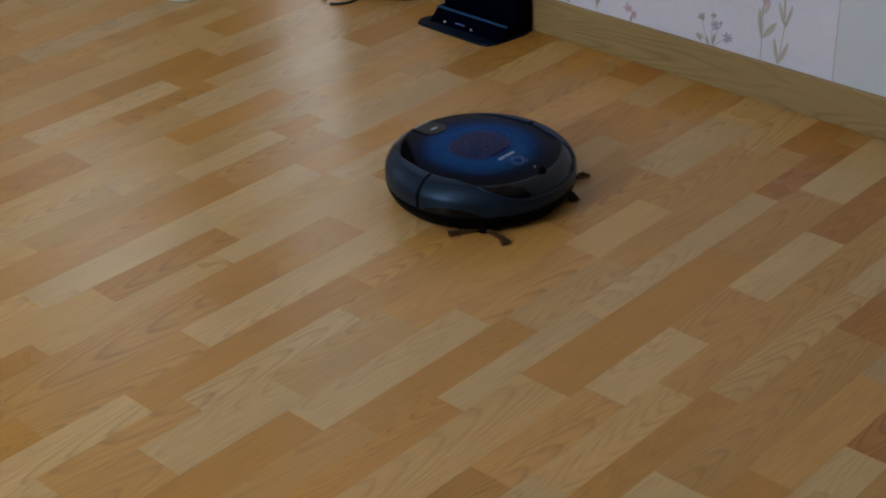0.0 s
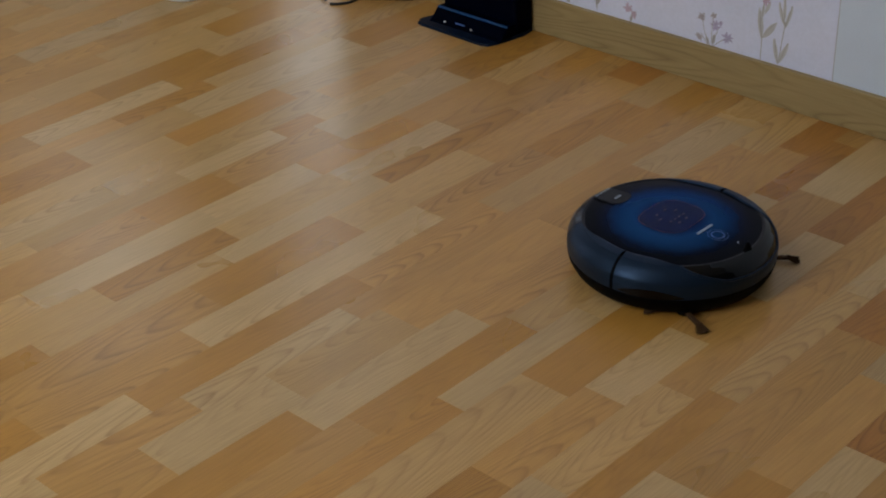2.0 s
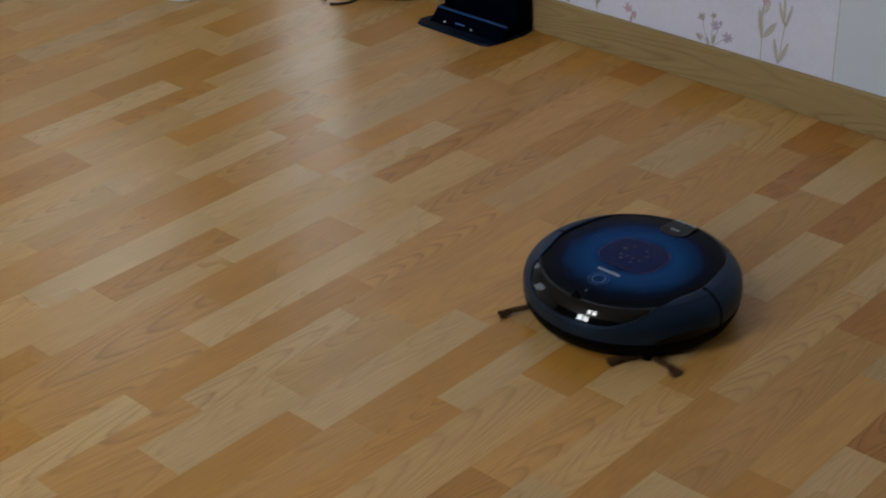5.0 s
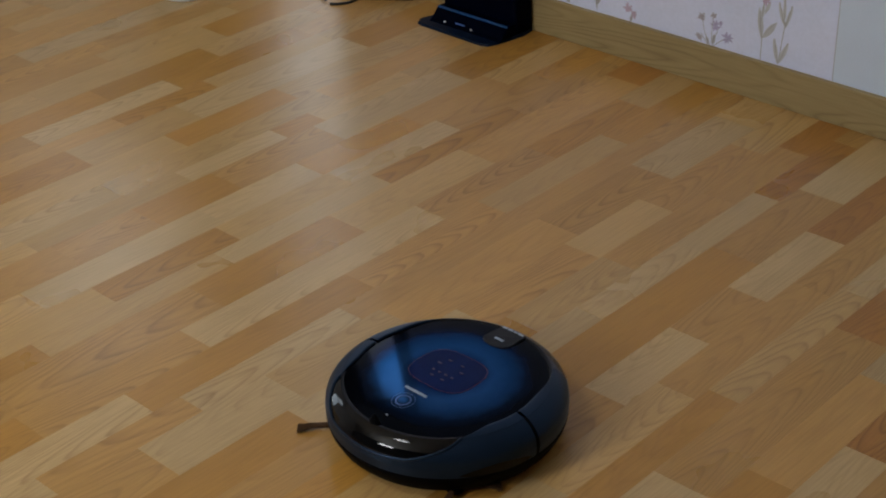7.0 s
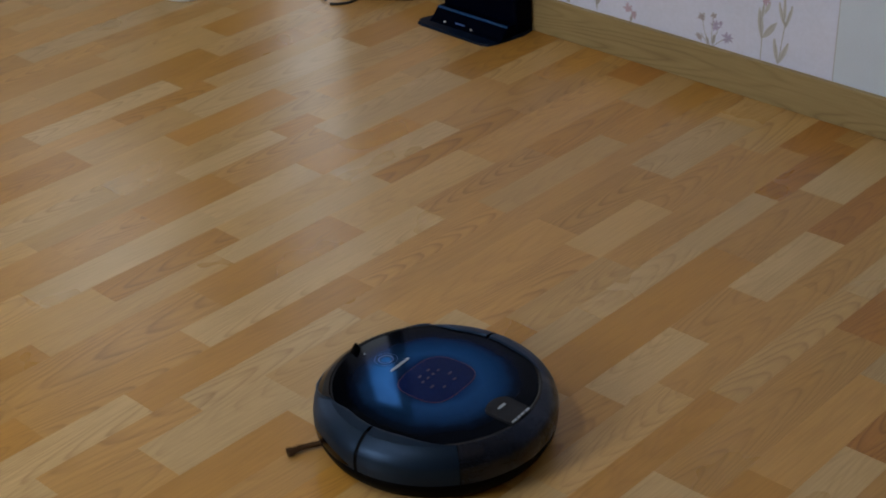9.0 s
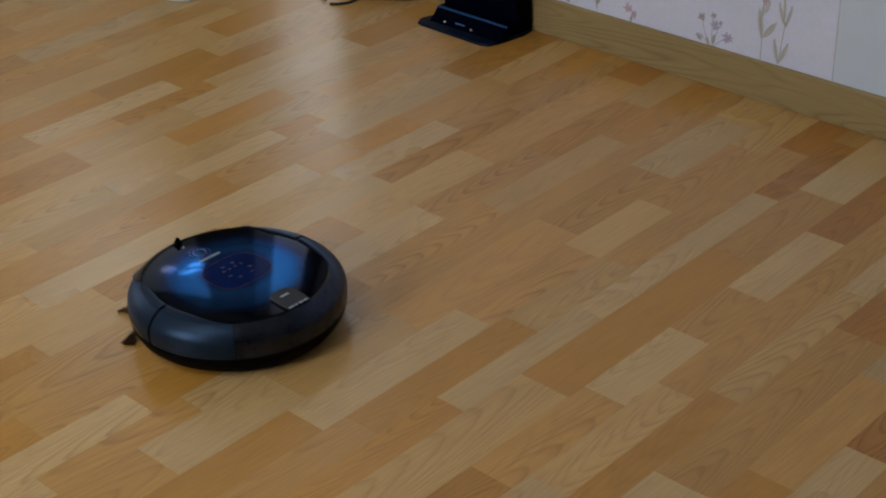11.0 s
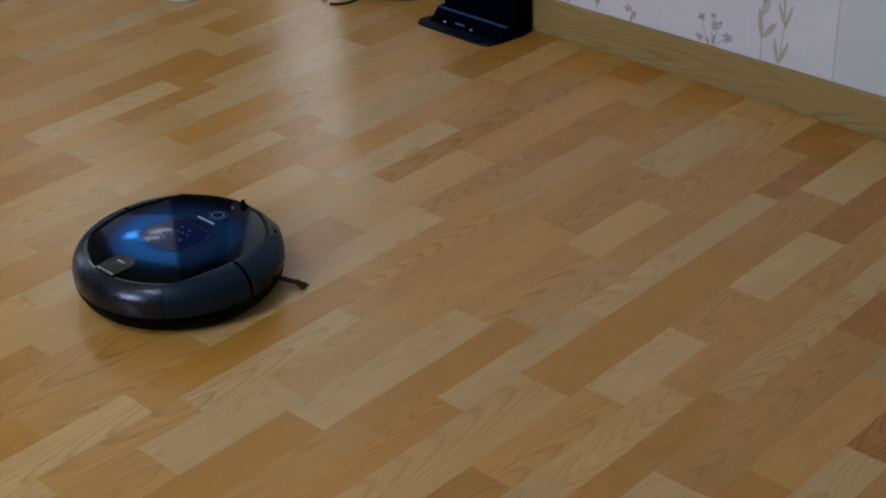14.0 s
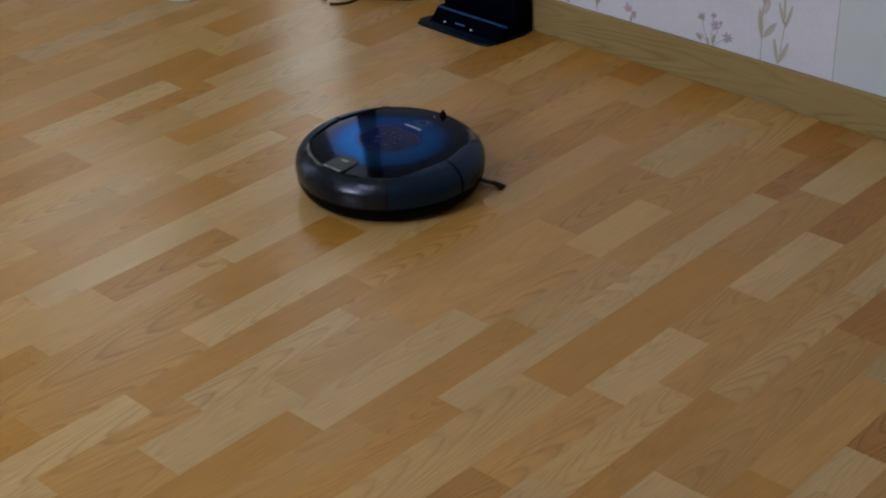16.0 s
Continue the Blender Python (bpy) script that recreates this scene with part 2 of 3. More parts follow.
def part(name, bm, mat, parent=None, label="", smooth=False):
    ob = new(name, mesh_of(name, bm, mat, smooth))
    ob.parent = parent
    return tagged(ob, label)


def box(bm, lo, hi, bevel=0.0, segments=2):
    r = bmesh.ops.create_cube(bm, size=1)
    s = Vector(hi) - Vector(lo)
    bmesh.ops.scale(bm, vec=s, verts=r["verts"])
    bmesh.ops.translate(bm, vec=(Vector(lo) + Vector(hi)) / 2, verts=r["verts"])
    if bevel:
        es = list({e for v in r["verts"] for e in v.link_edges})
        bmesh.ops.bevel(bm, geom=es, offset=bevel, segments=segments, affect="EDGES", profile=0.5)
    return bm


def solid(lo, hi, bevel=0.0):
    return box(bmesh.new(), lo, hi, bevel)


# ---- structure ----
def structure(name, bm, mat, label, category):
    return tagged(part(name, bm, mat), label, category, kind="structure")


X0, X1 = ROOM_X
Y0, Y1 = ROOM_Y
floor = structure("floor", solid((X0 - 0.1, Y0 - 0.1, -0.12), (X1 + 0.1, Y1 + 0.1, -0.008)), M_GROUT, "honey-coloured strip laminate floor with a satin sheen", "floor")


def wall_with_hole(name, axis, at, thick, span, hole, heights, label, paper):
    """A wall with one opening through it; axis is the way along which the wall runs."""
    bm = bmesh.new()
    lo, hi = min(at, at + thick), max(at, at + thick)

    def block(a, b, z0, z1):
        if axis == "x":
            box(bm, (a, lo, z0), (b, hi, z1))
        else:
            box(bm, (lo, a, z0), (hi, b, z1))
    block(span[0], hole[0], -0.008, ROOM_Z)
    block(hole[1], span[1], -0.008, ROOM_Z)
    if heights[0] > 0:
        block(hole[0], hole[1], -0.008, heights[0])
    block(hole[0], hole[1], heights[1], ROOM_Z)
    return structure(name, bm, paper, label, "wall")


bm = bmesh.new()
for ya, yb, z0, z1 in ((Y0 - 0.12, DOOR_Y[0], -0.008, ROOM_Z), (DOOR_Y[0], DOOR_Y[1], DOOR_Z, ROOM_Z), (DOOR_Y[1], EAST_Y[0], -0.008, ROOM_Z),
                       (EAST_Y[0], EAST_Y[1], -0.008, EAST_Z[0]), (EAST_Y[0], EAST_Y[1], EAST_Z[1], ROOM_Z), (EAST_Y[1], Y1 + 0.12, -0.008, ROOM_Z)):
    box(bm, (X1, ya, z0), (X1 + 0.12, yb, z1))
wall_east = structure("wall_east", bm, M_WALL, "pale wall with floral wallpaper above an oak baseboard", "wall")
wall_with_hole("wall_west", "y", X0, -0.1, (Y0 - 0.1, Y1 + 0.1), WEST_Y, WEST_Z, "unseen wall round an added window, dark to bounce little light", M_DIM)
wall_with_hole("wall_north", "x", Y1, 0.1, (X0, X1), NORTH_X, NORTH_Z, "pale papered wall round a tall narrow window", M_WALL)
structure("wall_south", solid((X0, Y0 - 0.1, -0.008), (X1, Y0, ROOM_Z)), M_DIM, "plain unseen wall, dark to bounce little light", "wall")
structure("ceiling", solid((X0 - 0.1, Y0 - 0.1, ROOM_Z), (X1 + 0.12, Y1 + 0.1, ROOM_Z + 0.1)), M_CEIL, "plain white ceiling", "ceiling")


def window(name, axis, at, span, heights, columns, rows):
    """A white window: outer frame and bars, set into the opening."""
    root = tagged(new(name), "unseen white-framed window that lets light in", "window", kind="structure")

    def bar(part_name, a, b, z0, z1):
        bm = bmesh.new()
        if axis == "x":
            box(bm, (a, at - 0.03, z0), (b, at + 0.03, z1), 0.004)
        else:
            box(bm, (at - 0.03, a, z0), (at + 0.03, b, z1), 0.004)
        part(part_name, bm, M_FRAME, root)
    w = 0.05
    bar("window_frame", span[0], span[0] + w, heights[0], heights[1])
    bar("window_frame", span[1] - w, span[1], heights[0], heights[1])
    bar("window_frame", span[0] + w, span[1] - w, heights[0], heights[0] + w)
    bar("window_frame", span[0] + w, span[1] - w, heights[1] - w, heights[1])
    for i in range(1, columns):
        c = span[0] + (span[1] - span[0]) * i / columns
        bar("window_bar", c - 0.04, c + 0.04, heights[0] + w, heights[1] - w)
    for i in range(1, rows):
        c = heights[0] + (heights[1] - heights[0]) * i / rows
        for j in range(columns):
            a = span[0] + (span[1] - span[0]) * j / columns + (0.04 if j else w)
            b = span[0] + (span[1] - span[0]) * (j + 1) / columns - (0.04 if j < columns - 1 else w)
            bar("window_bar", a, b, c - 0.04, c + 0.04)


window("window_1", "x", Y1 + 0.05, NORTH_X, NORTH_Z, 1, 2)
window("window_3", "y", X1 + 0.06, EAST_Y, EAST_Z, 1, 1)
# unseen window added round the west light
window("added_window", "y", X0 - 0.05, WEST_Y, WEST_Z, 2, 2)

# glow patches added far outside the window beyond the door, mirrored in the lid
M_FARGLOW = material("far_glow_patch", (0.8, 0.8, 0.8), 1.0)
bsdf(M_FARGLOW).inputs["Emission Color"].default_value = (0.85, 0.93, 1.0, 1)
bsdf(M_FARGLOW).inputs["Emission Strength"].default_value = 9.0
M_SKY = material("overcast_sky", (0.5, 0.5, 0.5), 1.0)
bsdf(M_SKY).inputs["Emission Color"].default_value = (0.80, 0.90, 1.0, 1)
bsdf(M_SKY).inputs["Emission Strength"].default_value = 0.95
bm = bmesh.new()
far, across, up = Vector((0.475, 0.755, 0.450)) * 60, Vector((0.846, -0.532, 0)), Vector((-0.24, -0.38, 0.89))
for dx, dz, w, h in ((-0.9, -0.8, 0.7, 0.9), (1.0, 1.2, 1.1, 0.45), (2.0, -0.5, 1.1, 0.55)):
    ring = [bm.verts.new(far + across * (dx + w * math.cos(a / 3) * (1 + 0.15 * math.sin(a))) + up * (dz + h * math.sin(a / 3))) for a in range(18)]
    bm.faces.new(ring)
far *= 1.1
backdrop = bmesh.new()
backdrop.faces.new([backdrop.verts.new(far + across * a + up * b) for a, b in ((-40, -30), (40, -30), (40, 40), (-40, 40))])
structure("backdrop", backdrop, M_SKY, "pale overcast sky far outside the window", "sky")
structure("backdrop", bm, M_FARGLOW, "glowing patches added far outside the window, mirrored in the lid", "sky")

# door frame and the dark leaf that stands open against the papered wall
frame_root = tagged(new("door_1"), "dark wooden door standing open beside a bright narrow doorway", "door", kind="structure")
for ya, yb, z0, z1 in ((DOOR_Y[0] - 0.09, DOOR_Y[0], 0.0, DOOR_Z + 0.06), (DOOR_Y[0], DOOR_Y[1], DOOR_Z, DOOR_Z + 0.06)):
    part("door_frame", solid((X1 - 0.016, ya, z0), (X1 + 0.10, yb, z1), 0.004), M_DARKDOOR, frame_root)
part("door_leaf", solid((X1 - 0.04, DOOR_Y[1], 0.01), (X1 - 0.002, DOOR_Y[1] + 0.42, DOOR_Z), 0.004), M_DARKDOOR, frame_root)

base_end = DOOR_Y[0] - 0.094
structure("baseboard", solid((X1 - 0.012, Y0, 0.0), (X1, base_end, 0.086), 0.0022), M_BASE, "olive-brown oak-print baseboard along the papered wall", "baseboard")

# paper sheets on the east wall, meeting in an upright seam
SEAM = 1.4317
floral = part("floral_paper", solid((X1 - 0.0016, SEAM + 0.001, 0.086), (X1 + 0.001, base_end, ROOM_Z)), M_FLORAL, wall_east, "white wallpaper printed with mauve and pink flowers")
part("paper_seam", solid((X1 - 0.0012, SEAM - 0.0009, 0.086), (X1 + 0.001, SEAM + 0.0009, ROOM_Z)), M_SEAM, wall_east)
part("plain_paper", solid((X1 - 0.0020, Y0, 0.086), (X1 + 0.001, SEAM - 0.001, ROOM_Z)), M_PLAIN, wall_east, "plain blue-grey wallpaper")


def printed(name, shapes, mat):
    """Flat printed marks on the floral paper: each shape is a polygon in (y, z)."""
    bm = bmesh.new()
    for i, shape in enumerate(shapes):
        bm.faces.new([bm.verts.new((X1 - 0.0019 - 0.00003 * i, y, z)) for y, z in shape])
    bmesh.ops.recalc_face_normals(bm, faces=bm.faces)
    part(name, bm, mat, floral)


def petal(y, z, angle, length, width, n=7):
    """A leaf-shaped outline from its foot (y, z)."""
    ca, sa = math.cos(radians(angle)), math.sin(radians(angle))
    pts = []
    for side in (1, -1):
        for i in range(n):
            s = i / n if side == 1 else 1 - i / n
            d, w = s * length, side * width / 2 * math.sin(math.pi * s) ** 0.8
            pts.append((y + d * ca - w * sa, z + d * sa + w * ca))
    return pts


def stem(y, z, angle, length, width=0.0012, bend=0.0, n=8):
    """A thin curved stroke."""
    left, right = [], []
    a = angle
    for i in range(n + 1):
        ca, sa = math.cos(radians(a)), math.sin(radians(a))
        left.append((y - sa * width / 2, z + ca * width / 2))
        right.append((y + sa * width / 2, z - ca * width / 2))
        y, z, a = y + ca * length / n, z + sa * length / n, a + bend / n
    return left + right[::-1]


def blossom(y, z, size, seed):
    r = random.Random(seed)
    return [petal(y, z, a + r.uniform(-14, 14), size * r.uniform(0.6, 1.25), size * 0.34) for a in range(10, 370, 40)]


def tall_sprig(y, height=0.19, turn=0.0):
    """A tall stalk with long pale leaves, as printed beside the seam."""
    s = [stem(y, 0.09, 92, height, 0.0016, -6)]
    lv = []
    for i, (dz, a, le) in enumerate(((0.002, 84, 0.055), (0.012, 108, 0.03), (0.038, 66, 0.026), (0.056, 104, 0.062), (0.062, 48, 0.034), (0.10, 82, 0.06), (0.118, 116, 0.04), (0.15, 96, 0.05))):
        lv.append(petal(y - 0.0004 * i, 0.09 + dz, a + turn, le, 0.0055 + 0.002 * (i % 2)))
    printed("leaf_print", s + lv, M_STEM)


def low_sprig(y, mat, seed, tall=0.03):
    """A small spray of three blossoms on thin stalks."""
    printed("stalk_print", [stem(y, 0.088, 100, tall + 0.028, 0.0016, 10), stem(y - 0.004, 0.088, 70, tall, 0.0016, -20), stem(y + 0.004, 0.088, 118, tall, 0.0016, 14), petal(y, 0.09, 60, 0.02, 0.006)], M_STEM)
    printed("blossom_print", blossom(y - 0.006, 0.088 + tall + 0.022, 0.015, seed) + blossom(y + 0.014, 0.088 + tall + 0.018, 0.013, seed + 1), M_GREYBLOOM)
    printed("blossom_print", blossom(y - 0.025, 0.088 + tall * 0.8, 0.015, seed + 2) + blossom(y + 0.02, 0.09 + tall * 0.5, 0.012, seed + 3), mat)


# two stalks beside the seam: pale leaves with darker stalks and ribs over them
printed("leaf_print", [petal(1.599, 0.130, 81, 0.070, 0.013), petal(1.598, 0.134, 127, 0.052, 0.014), petal(1.6035, 0.168, 96, 0.045, 0.007), petal(1.597, 0.186, 112, 0.034, 0.008),
                       petal(1.558, 0.0875, 76, 0.056, 0.010), petal(1.557, 0.0885, 112, 0.055, 0.011), petal(1.549, 0.172, 70, 0.050, 0.009), petal(1.5485, 0.166, 106, 0.055, 0.008), petal(1.5495, 0.178, 86, 0.06, 0.007)], M_LEAF)
printed("stalk_print", [stem(1.599, 0.086, 90, 0.052, 0.0020), stem(1.600, 0.136, 79, 0.056, 0.0022, 6), stem(1.598, 0.138, 124, 0.044, 0.0010, 8), stem(1.6035, 0.17, 96, 0.05, 0.0014),
                        stem(1.5575, 0.0875, 96, 0.095, 0.0018, 0), stem(1.558, 0.09, 74, 0.052, 0.0016, 10), stem(1.5565, 0.092, 114, 0.050, 0.0012, -6), stem(1.549, 0.175, 68, 0.048, 0.0018, 8),
                        stem(1.5485, 0.168, 108, 0.052, 0.0020, -8), stem(1.549, 0.178, 84, 0.08, 0.0014, 10)], M_STEM)
printed("blossom_print", blossom(1.5965, 0.216, 0.013, 61), M_PINK)
# a low spray with five small heads, and a single pink flower
printed("stalk_print", [stem(1.722, 0.085, 56, 0.062, 0.0014, 30), stem(1.719, 0.085, 88, 0.068, 0.0014, 8), stem(1.716, 0.085, 104, 0.045, 0.0014, 4), stem(1.714, 0.086, 136, 0.042, 0.0014, 12),
                        stem(1.725, 0.085, 40, 0.03, 0.0012, 20), petal(1.716, 0.088, 100, 0.026, 0.008), petal(1.724, 0.087, 62, 0.020, 0.007)], M_STEM)
printed("blossom_print", blossom(1.745, 0.1435, 0.011, 3) + blossom(1.7165, 0.153, 0.009, 4) + blossom(1.749, 0.0995, 0.010, 8), M_GREYBLOOM)
printed("blossom_print", blossom(1.711, 0.131, 0.013, 5) + blossom(1.6805, 0.1125, 0.014, 6) + blossom(1.699, 0.140, 0.008, 7), M_MAUVE)
printed("stalk_print", [stem(1.926, 0.085, 88, 0.03, 0.001, 8), petal(1.928, 0.086, 100, 0.016, 0.007)], M_STEM)
printed("blossom_print", blossom(1.9355, 0.1145, 0.014, 21) + blossom(1.920, 0.106, 0.011, 22), M_PINK)
low_sprig(2.10, M_PINK, 31, 0.04)
tall_sprig(2.02, 0.24)
low_sprig(2.52, M_MAUVE, 41)


# ---- things on the floor ----
def charging_dock():
    """Floor plate with clipped corners, a stepped front with two contacts, a tall back."""
    root = tagged(new("charging_dock"), "navy-black charging dock with two metal contacts against the baseboard", "charging dock")
    root.matrix_world = pose(X1 - 0.014, 2.315, 0)
    bm = bmesh.new()
    out = [(0, -0.121), (-0.040, -0.127), (-0.116, -0.113), (-0.136, -0.104), (-0.144, -0.090), (-0.140, 0.098), (-0.135, 0.114), (-0.120, 0.122), (-0.10, 0.118), (-0.06, 0.104), (0, 0.102)]
    lo = [bm.verts.new((x, y, 0.0)) for x, y in out]
    up = [bm.verts.new((x * 0.985, y * 0.985, 0.006)) for x, y in out]
    n = len(out)
    bm.faces.new(up)
    bm.faces.new(lo[::-1])
    for i in range(n):
        bm.faces.new((lo[i], lo[(i + 1) % n], up[(i + 1) % n], up[i]))
    bmesh.ops.recalc_face_normals(bm, faces=bm.faces)
    part("plate", bm, M_PLATE, root, "matt navy floor plate")
    # lower front, leaning back
    bm = bmesh.new()
    prof = [(-0.116, 0.006), (-0.104, 0.012), (-0.085, 0.032), (-0.079, 0.034), (0, 0.034), (0, 0.006)]
    rows = [[bm.verts.new((x, y, z)) for x, z in prof] for y in (-0.120, 0.096)]
    for i in range(len(prof)):
        j = (i + 1) % len(prof)
        bm.faces.new((rows[0][i], rows[0][j], rows[1][j], rows[1][i]))
    bm.faces.new(rows[0][::-1])
    bm.faces.new(rows[1])
    bmesh.ops.recalc_face_normals(bm, faces=bm.faces)
    bmesh.ops.bevel(bm, geom=list(bm.edges), offset=0.0015, segments=2, affect="EDGES")
    front = part("front", bm, M_DOCK, root)
    for y in (-0.030, 0.051):
        bm = bmesh.new()
        bmesh.ops.create_uvsphere(bm, u_segments=14, v_segments=8, radius=0.0042)
        bmesh.ops.scale(bm, vec=(0.7, 1, 1), verts=bm.verts)
        bmesh.ops.translate(bm, vec=(-0.109, y, 0.0105), verts=bm.verts)
        part("contact", bm, M_METAL, front, "bright metal contact", True)
    part("ridge", solid((-0.0885, -0.118, 0.0315), (-0.083, 0.092, 0.036), 0.0014), M_LEDGE_LIT, front, "ledge with its blue highlight painted in")
    part("logo_bar", solid((-0.1045, -0.004, 0.0112), (-0.1005, 0.024, 0.0150), 0.0006), M_RING, front, "faint blue plate")
    back = part("back", solid((-0.060, -0.122, 0.006), (0, 0.100, 0.145), 0.008), M_DOCK, root)
    part("window", solid((-0.0615, -0.035, 0.07), (-0.058, 0.03, 0.10), 0.001), M_GLOSS, back, "dark infrared window")
    return root


charging_dock()


def tube(bm, points, radius, sides=8):
    """A round cable along points."""
    pts = [Vector(q) for q in points]
    rings = []
    for i, q in enumerate(pts):
        d = (pts[min(i + 1, len(pts) - 1)] - pts[max(i - 1, 0)]).normalized()
        a = d.cross(Vector((0, 0, 1))).normalized()
        b = d.cross(a)
        rings.append([bm.verts.new(q + radius * (math.cos(2 * math.pi * k / sides) * a + math.sin(2 * math.pi * k / sides) * b)) for k in range(sides)])
    for u, v in zip(rings, rings[1:]):
        for k in range(sides):
            bm.faces.new((u[k], u[(k + 1) % sides], v[(k + 1) % sides], v[k]))
    bm.faces.new(rings[0])
    bm.faces.new(rings[-1][::-1])
    bmesh.ops.recalc_face_normals(bm, faces=bm.faces)


bm = bmesh.new()
loop = []
for i in range(61):
    s = i / 60
    a = radians(200 + 330 * s)
    loop.append((2.499 + 0.046 * math.cos(a) + 0.012 * s, 2.688 + 0.046 * math.sin(a), 0.0034 + 0.007 * max(0, math.sin(math.pi * (s - 0.6) / 0.4)) * (s > 0.6)))
tube(bm, loop, 0.0032)
tagged(part("power_cable", bm, M_RUBBER, smooth=True), "thin black power cable looped on the floor by the dock", "cable")

adapter = tagged(new("power_adapter"), "black power adapter lying on the floor beside the dock", "power adapter")
adapter.matrix_world = pose(2.577, 2.592, 0, 0, 0, 36.6)
part("case", solid((-0.015, -0.062, 0), (0.018, 0.062, 0.03), 0.005), M_BLACK, adapter)
part("cable_stub", solid((-0.007, 0.062, 0.008), (0.007, 0.076, 0.02), 0.004), M_RUBBER, adapter)


def lathe(bm, prof, n=64, a0=0.0, a1=360.0, top=None):
    """Turn a profile of (r, z) about z, through the angles a0 to a1."""
    closed = abs(a1 - a0) >= 360
    cols = n if closed else n + 1
    rings = []
    for r, z in prof:
        if r <= 0:
            rings.append([bm.verts.new((0, 0, z))])
        else:
            rings.append([bm.verts.new((r * math.cos(radians(a0 + (a1 - a0) * i / n)), r * math.sin(radians(a0 + (a1 - a0) * i / n)), z)) for i in range(cols)])
    for a, b in zip(rings, rings[1:]):
        for i in range(n):
            j = (i + 1) % cols
            q = [a[i % len(a)], a[j % len(a)], b[j % len(b)], b[i % len(b)]]
            q = [v for k, v in enumerate(q) if v not in q[:k]]
            bm.faces.new(q)
    return bm


stand = tagged(new("white_stand_base"), "white round plastic stand base on the floor", "stand base")
stand.matrix_world = pose(2.283, 3.003, 0)
part("foot", lathe(bmesh.new(), [(0, 0.0), (0.056, 0.0), (0.060, 0.004), (0.060, 0.012), (0.054, 0.018), (0.02, 0.024), (0.0, 0.025)]), M_WHITE, stand, smooth=True)


# ---- ceiling ----
def ceiling_light(x, y):
    """A flat square plate under the ceiling with four small glowing shades."""
    root = tagged(new("ceiling_light"), "white square ceiling light with four small glowing shades", "ceiling light")
    root.matrix_world = pose(x, y, ROOM_Z)
    part("plate", solid((-0.24, -0.24, -0.03), (0.24, 0.24, 0.0), 0.006), M_WHITE, root)
    glow = material("lit_opal_glass", (0.9, 0.9, 0.88), 0.4)
    bsdf(glow).inputs["Emission Color"].default_value = (0.95, 0.98, 1.0, 1)
    bsdf(glow).inputs["Emission Strength"].default_value = 26.0
    for sx in (-1, 1):
        for sy in (-1, 1):
            bm = lathe(bmesh.new(), [(0, -0.085), (0.050, -0.079), (0.078, -0.056), (0.085, -0.030)], 24)
            bmesh.ops.translate(bm, vec=(0.12 * sx, 0.12 * sy, 0), verts=bm.verts)
            part("shade", bm, glow, root, "glowing opal glass shade", True)


ceiling_light(0.1, 1.8)


# ---- robot ----
R_OF_Z = ((0.010, 0.161), (0.016, 0.1675), (0.026, 0.1735), (0.040, 0.1768), (0.053, 0.1775), (0.066, 0.1758), (0.076, 0.1700), (0.084, 0.1620), (0.0890, 0.1530))


def hull(z):
    return float(np.interp(z, [q[0] for q in R_OF_Z], [q[1] for q in R_OF_Z]))


def lid_z(r):
    return 0.0957 - 0.0075 * (r / 0.15) ** 2


RIM = 0.0889


def visor_edge(a):
    """Height of the black visor's lower edge at a degrees from the front."""
    a = abs(a)
    s = min(1.0, max(0.0, (a - 23) / 27.0))
    return 0.0625 + 0.0025 * (a / 23) ** 2 * (a < 23) + (0.0025 + (RIM - 0.065) * s ** 1.15) * (a >= 23)


def shoulder_r(a):
    """Radius to which the shell's shoulder reaches in over the lid, a degrees from the front."""
    a = abs(a)
    s = min(1.0, max(0.0, (a - 46) / 24.0)) * min(1.0, max(0.0, (140 - a) / 38.0))
    return 0.1535 - 0.0155 * s * s * (3 - 2 * s)


def shoulder(bm, a0, a1, cols, rows=6):
    """The rounded top of the shell from the hull's upper edge in to shoulder_r, with a short drop onto the lid."""
    grid = []
    for i in range(cols + 1):
        a = a0 + (a1 - a0) * i / cols
        r1, c, s = shoulder_r(a), math.cos(radians(a)), math.sin(radians(a))
        col = []
        for j in range(rows + 1):
            q = j / rows
            r = 0.1532 + (r1 - 0.1532) * q
            col.append(bm.verts.new((r * c, r * s, RIM + 0.0003 + 0.36 * (0.1532 - r) - 9.0 * (0.1532 - r) ** 2)))
        col.append(bm.verts.new(((r1 - 0.0007) * c, (r1 - 0.0007) * s, col[-1].co.z - 0.0012)))
        col.append(bm.verts.new(((r1 - 0.0007) * c, (r1 - 0.0007) * s, 0.0865)))
        grid.append(col)
    for u, v in zip(grid, grid[1:]):
        for j in range(rows + 2):
            bm.faces.new((u[j], v[j], v[j + 1], u[j + 1]))
    return bm


def skin(bm, a0, a1, low, high, cols, rows=14, swell=0.0):
    """Part of the robot's hull between two angles and two heights (functions of the angle)."""
    grid = []
    for i in range(cols + 1):
        a = a0 + (a1 - a0) * i / cols
        zl, zh = low(a), high(a)
        col = []
        for j in range(rows + 1):
            z = zl + (zh - zl) * j / rows
            r = hull(z) + swell
            col.append(bm.verts.new((r * math.cos(radians(a)), r * math.sin(radians(a)), z)))
        grid.append(col)
    for u, v in zip(grid, grid[1:]):
        for j in range(rows):
            q = (u[j], v[j], v[j + 1], u[j + 1])
            if (q[0].co - q[3].co).length > 1e-6 or (q[1].co - q[2].co).length > 1e-6:
                bm.faces.new(q)
    bmesh.ops.remove_doubles(bm, verts=bm.verts, dist=1e-6)
    return bm


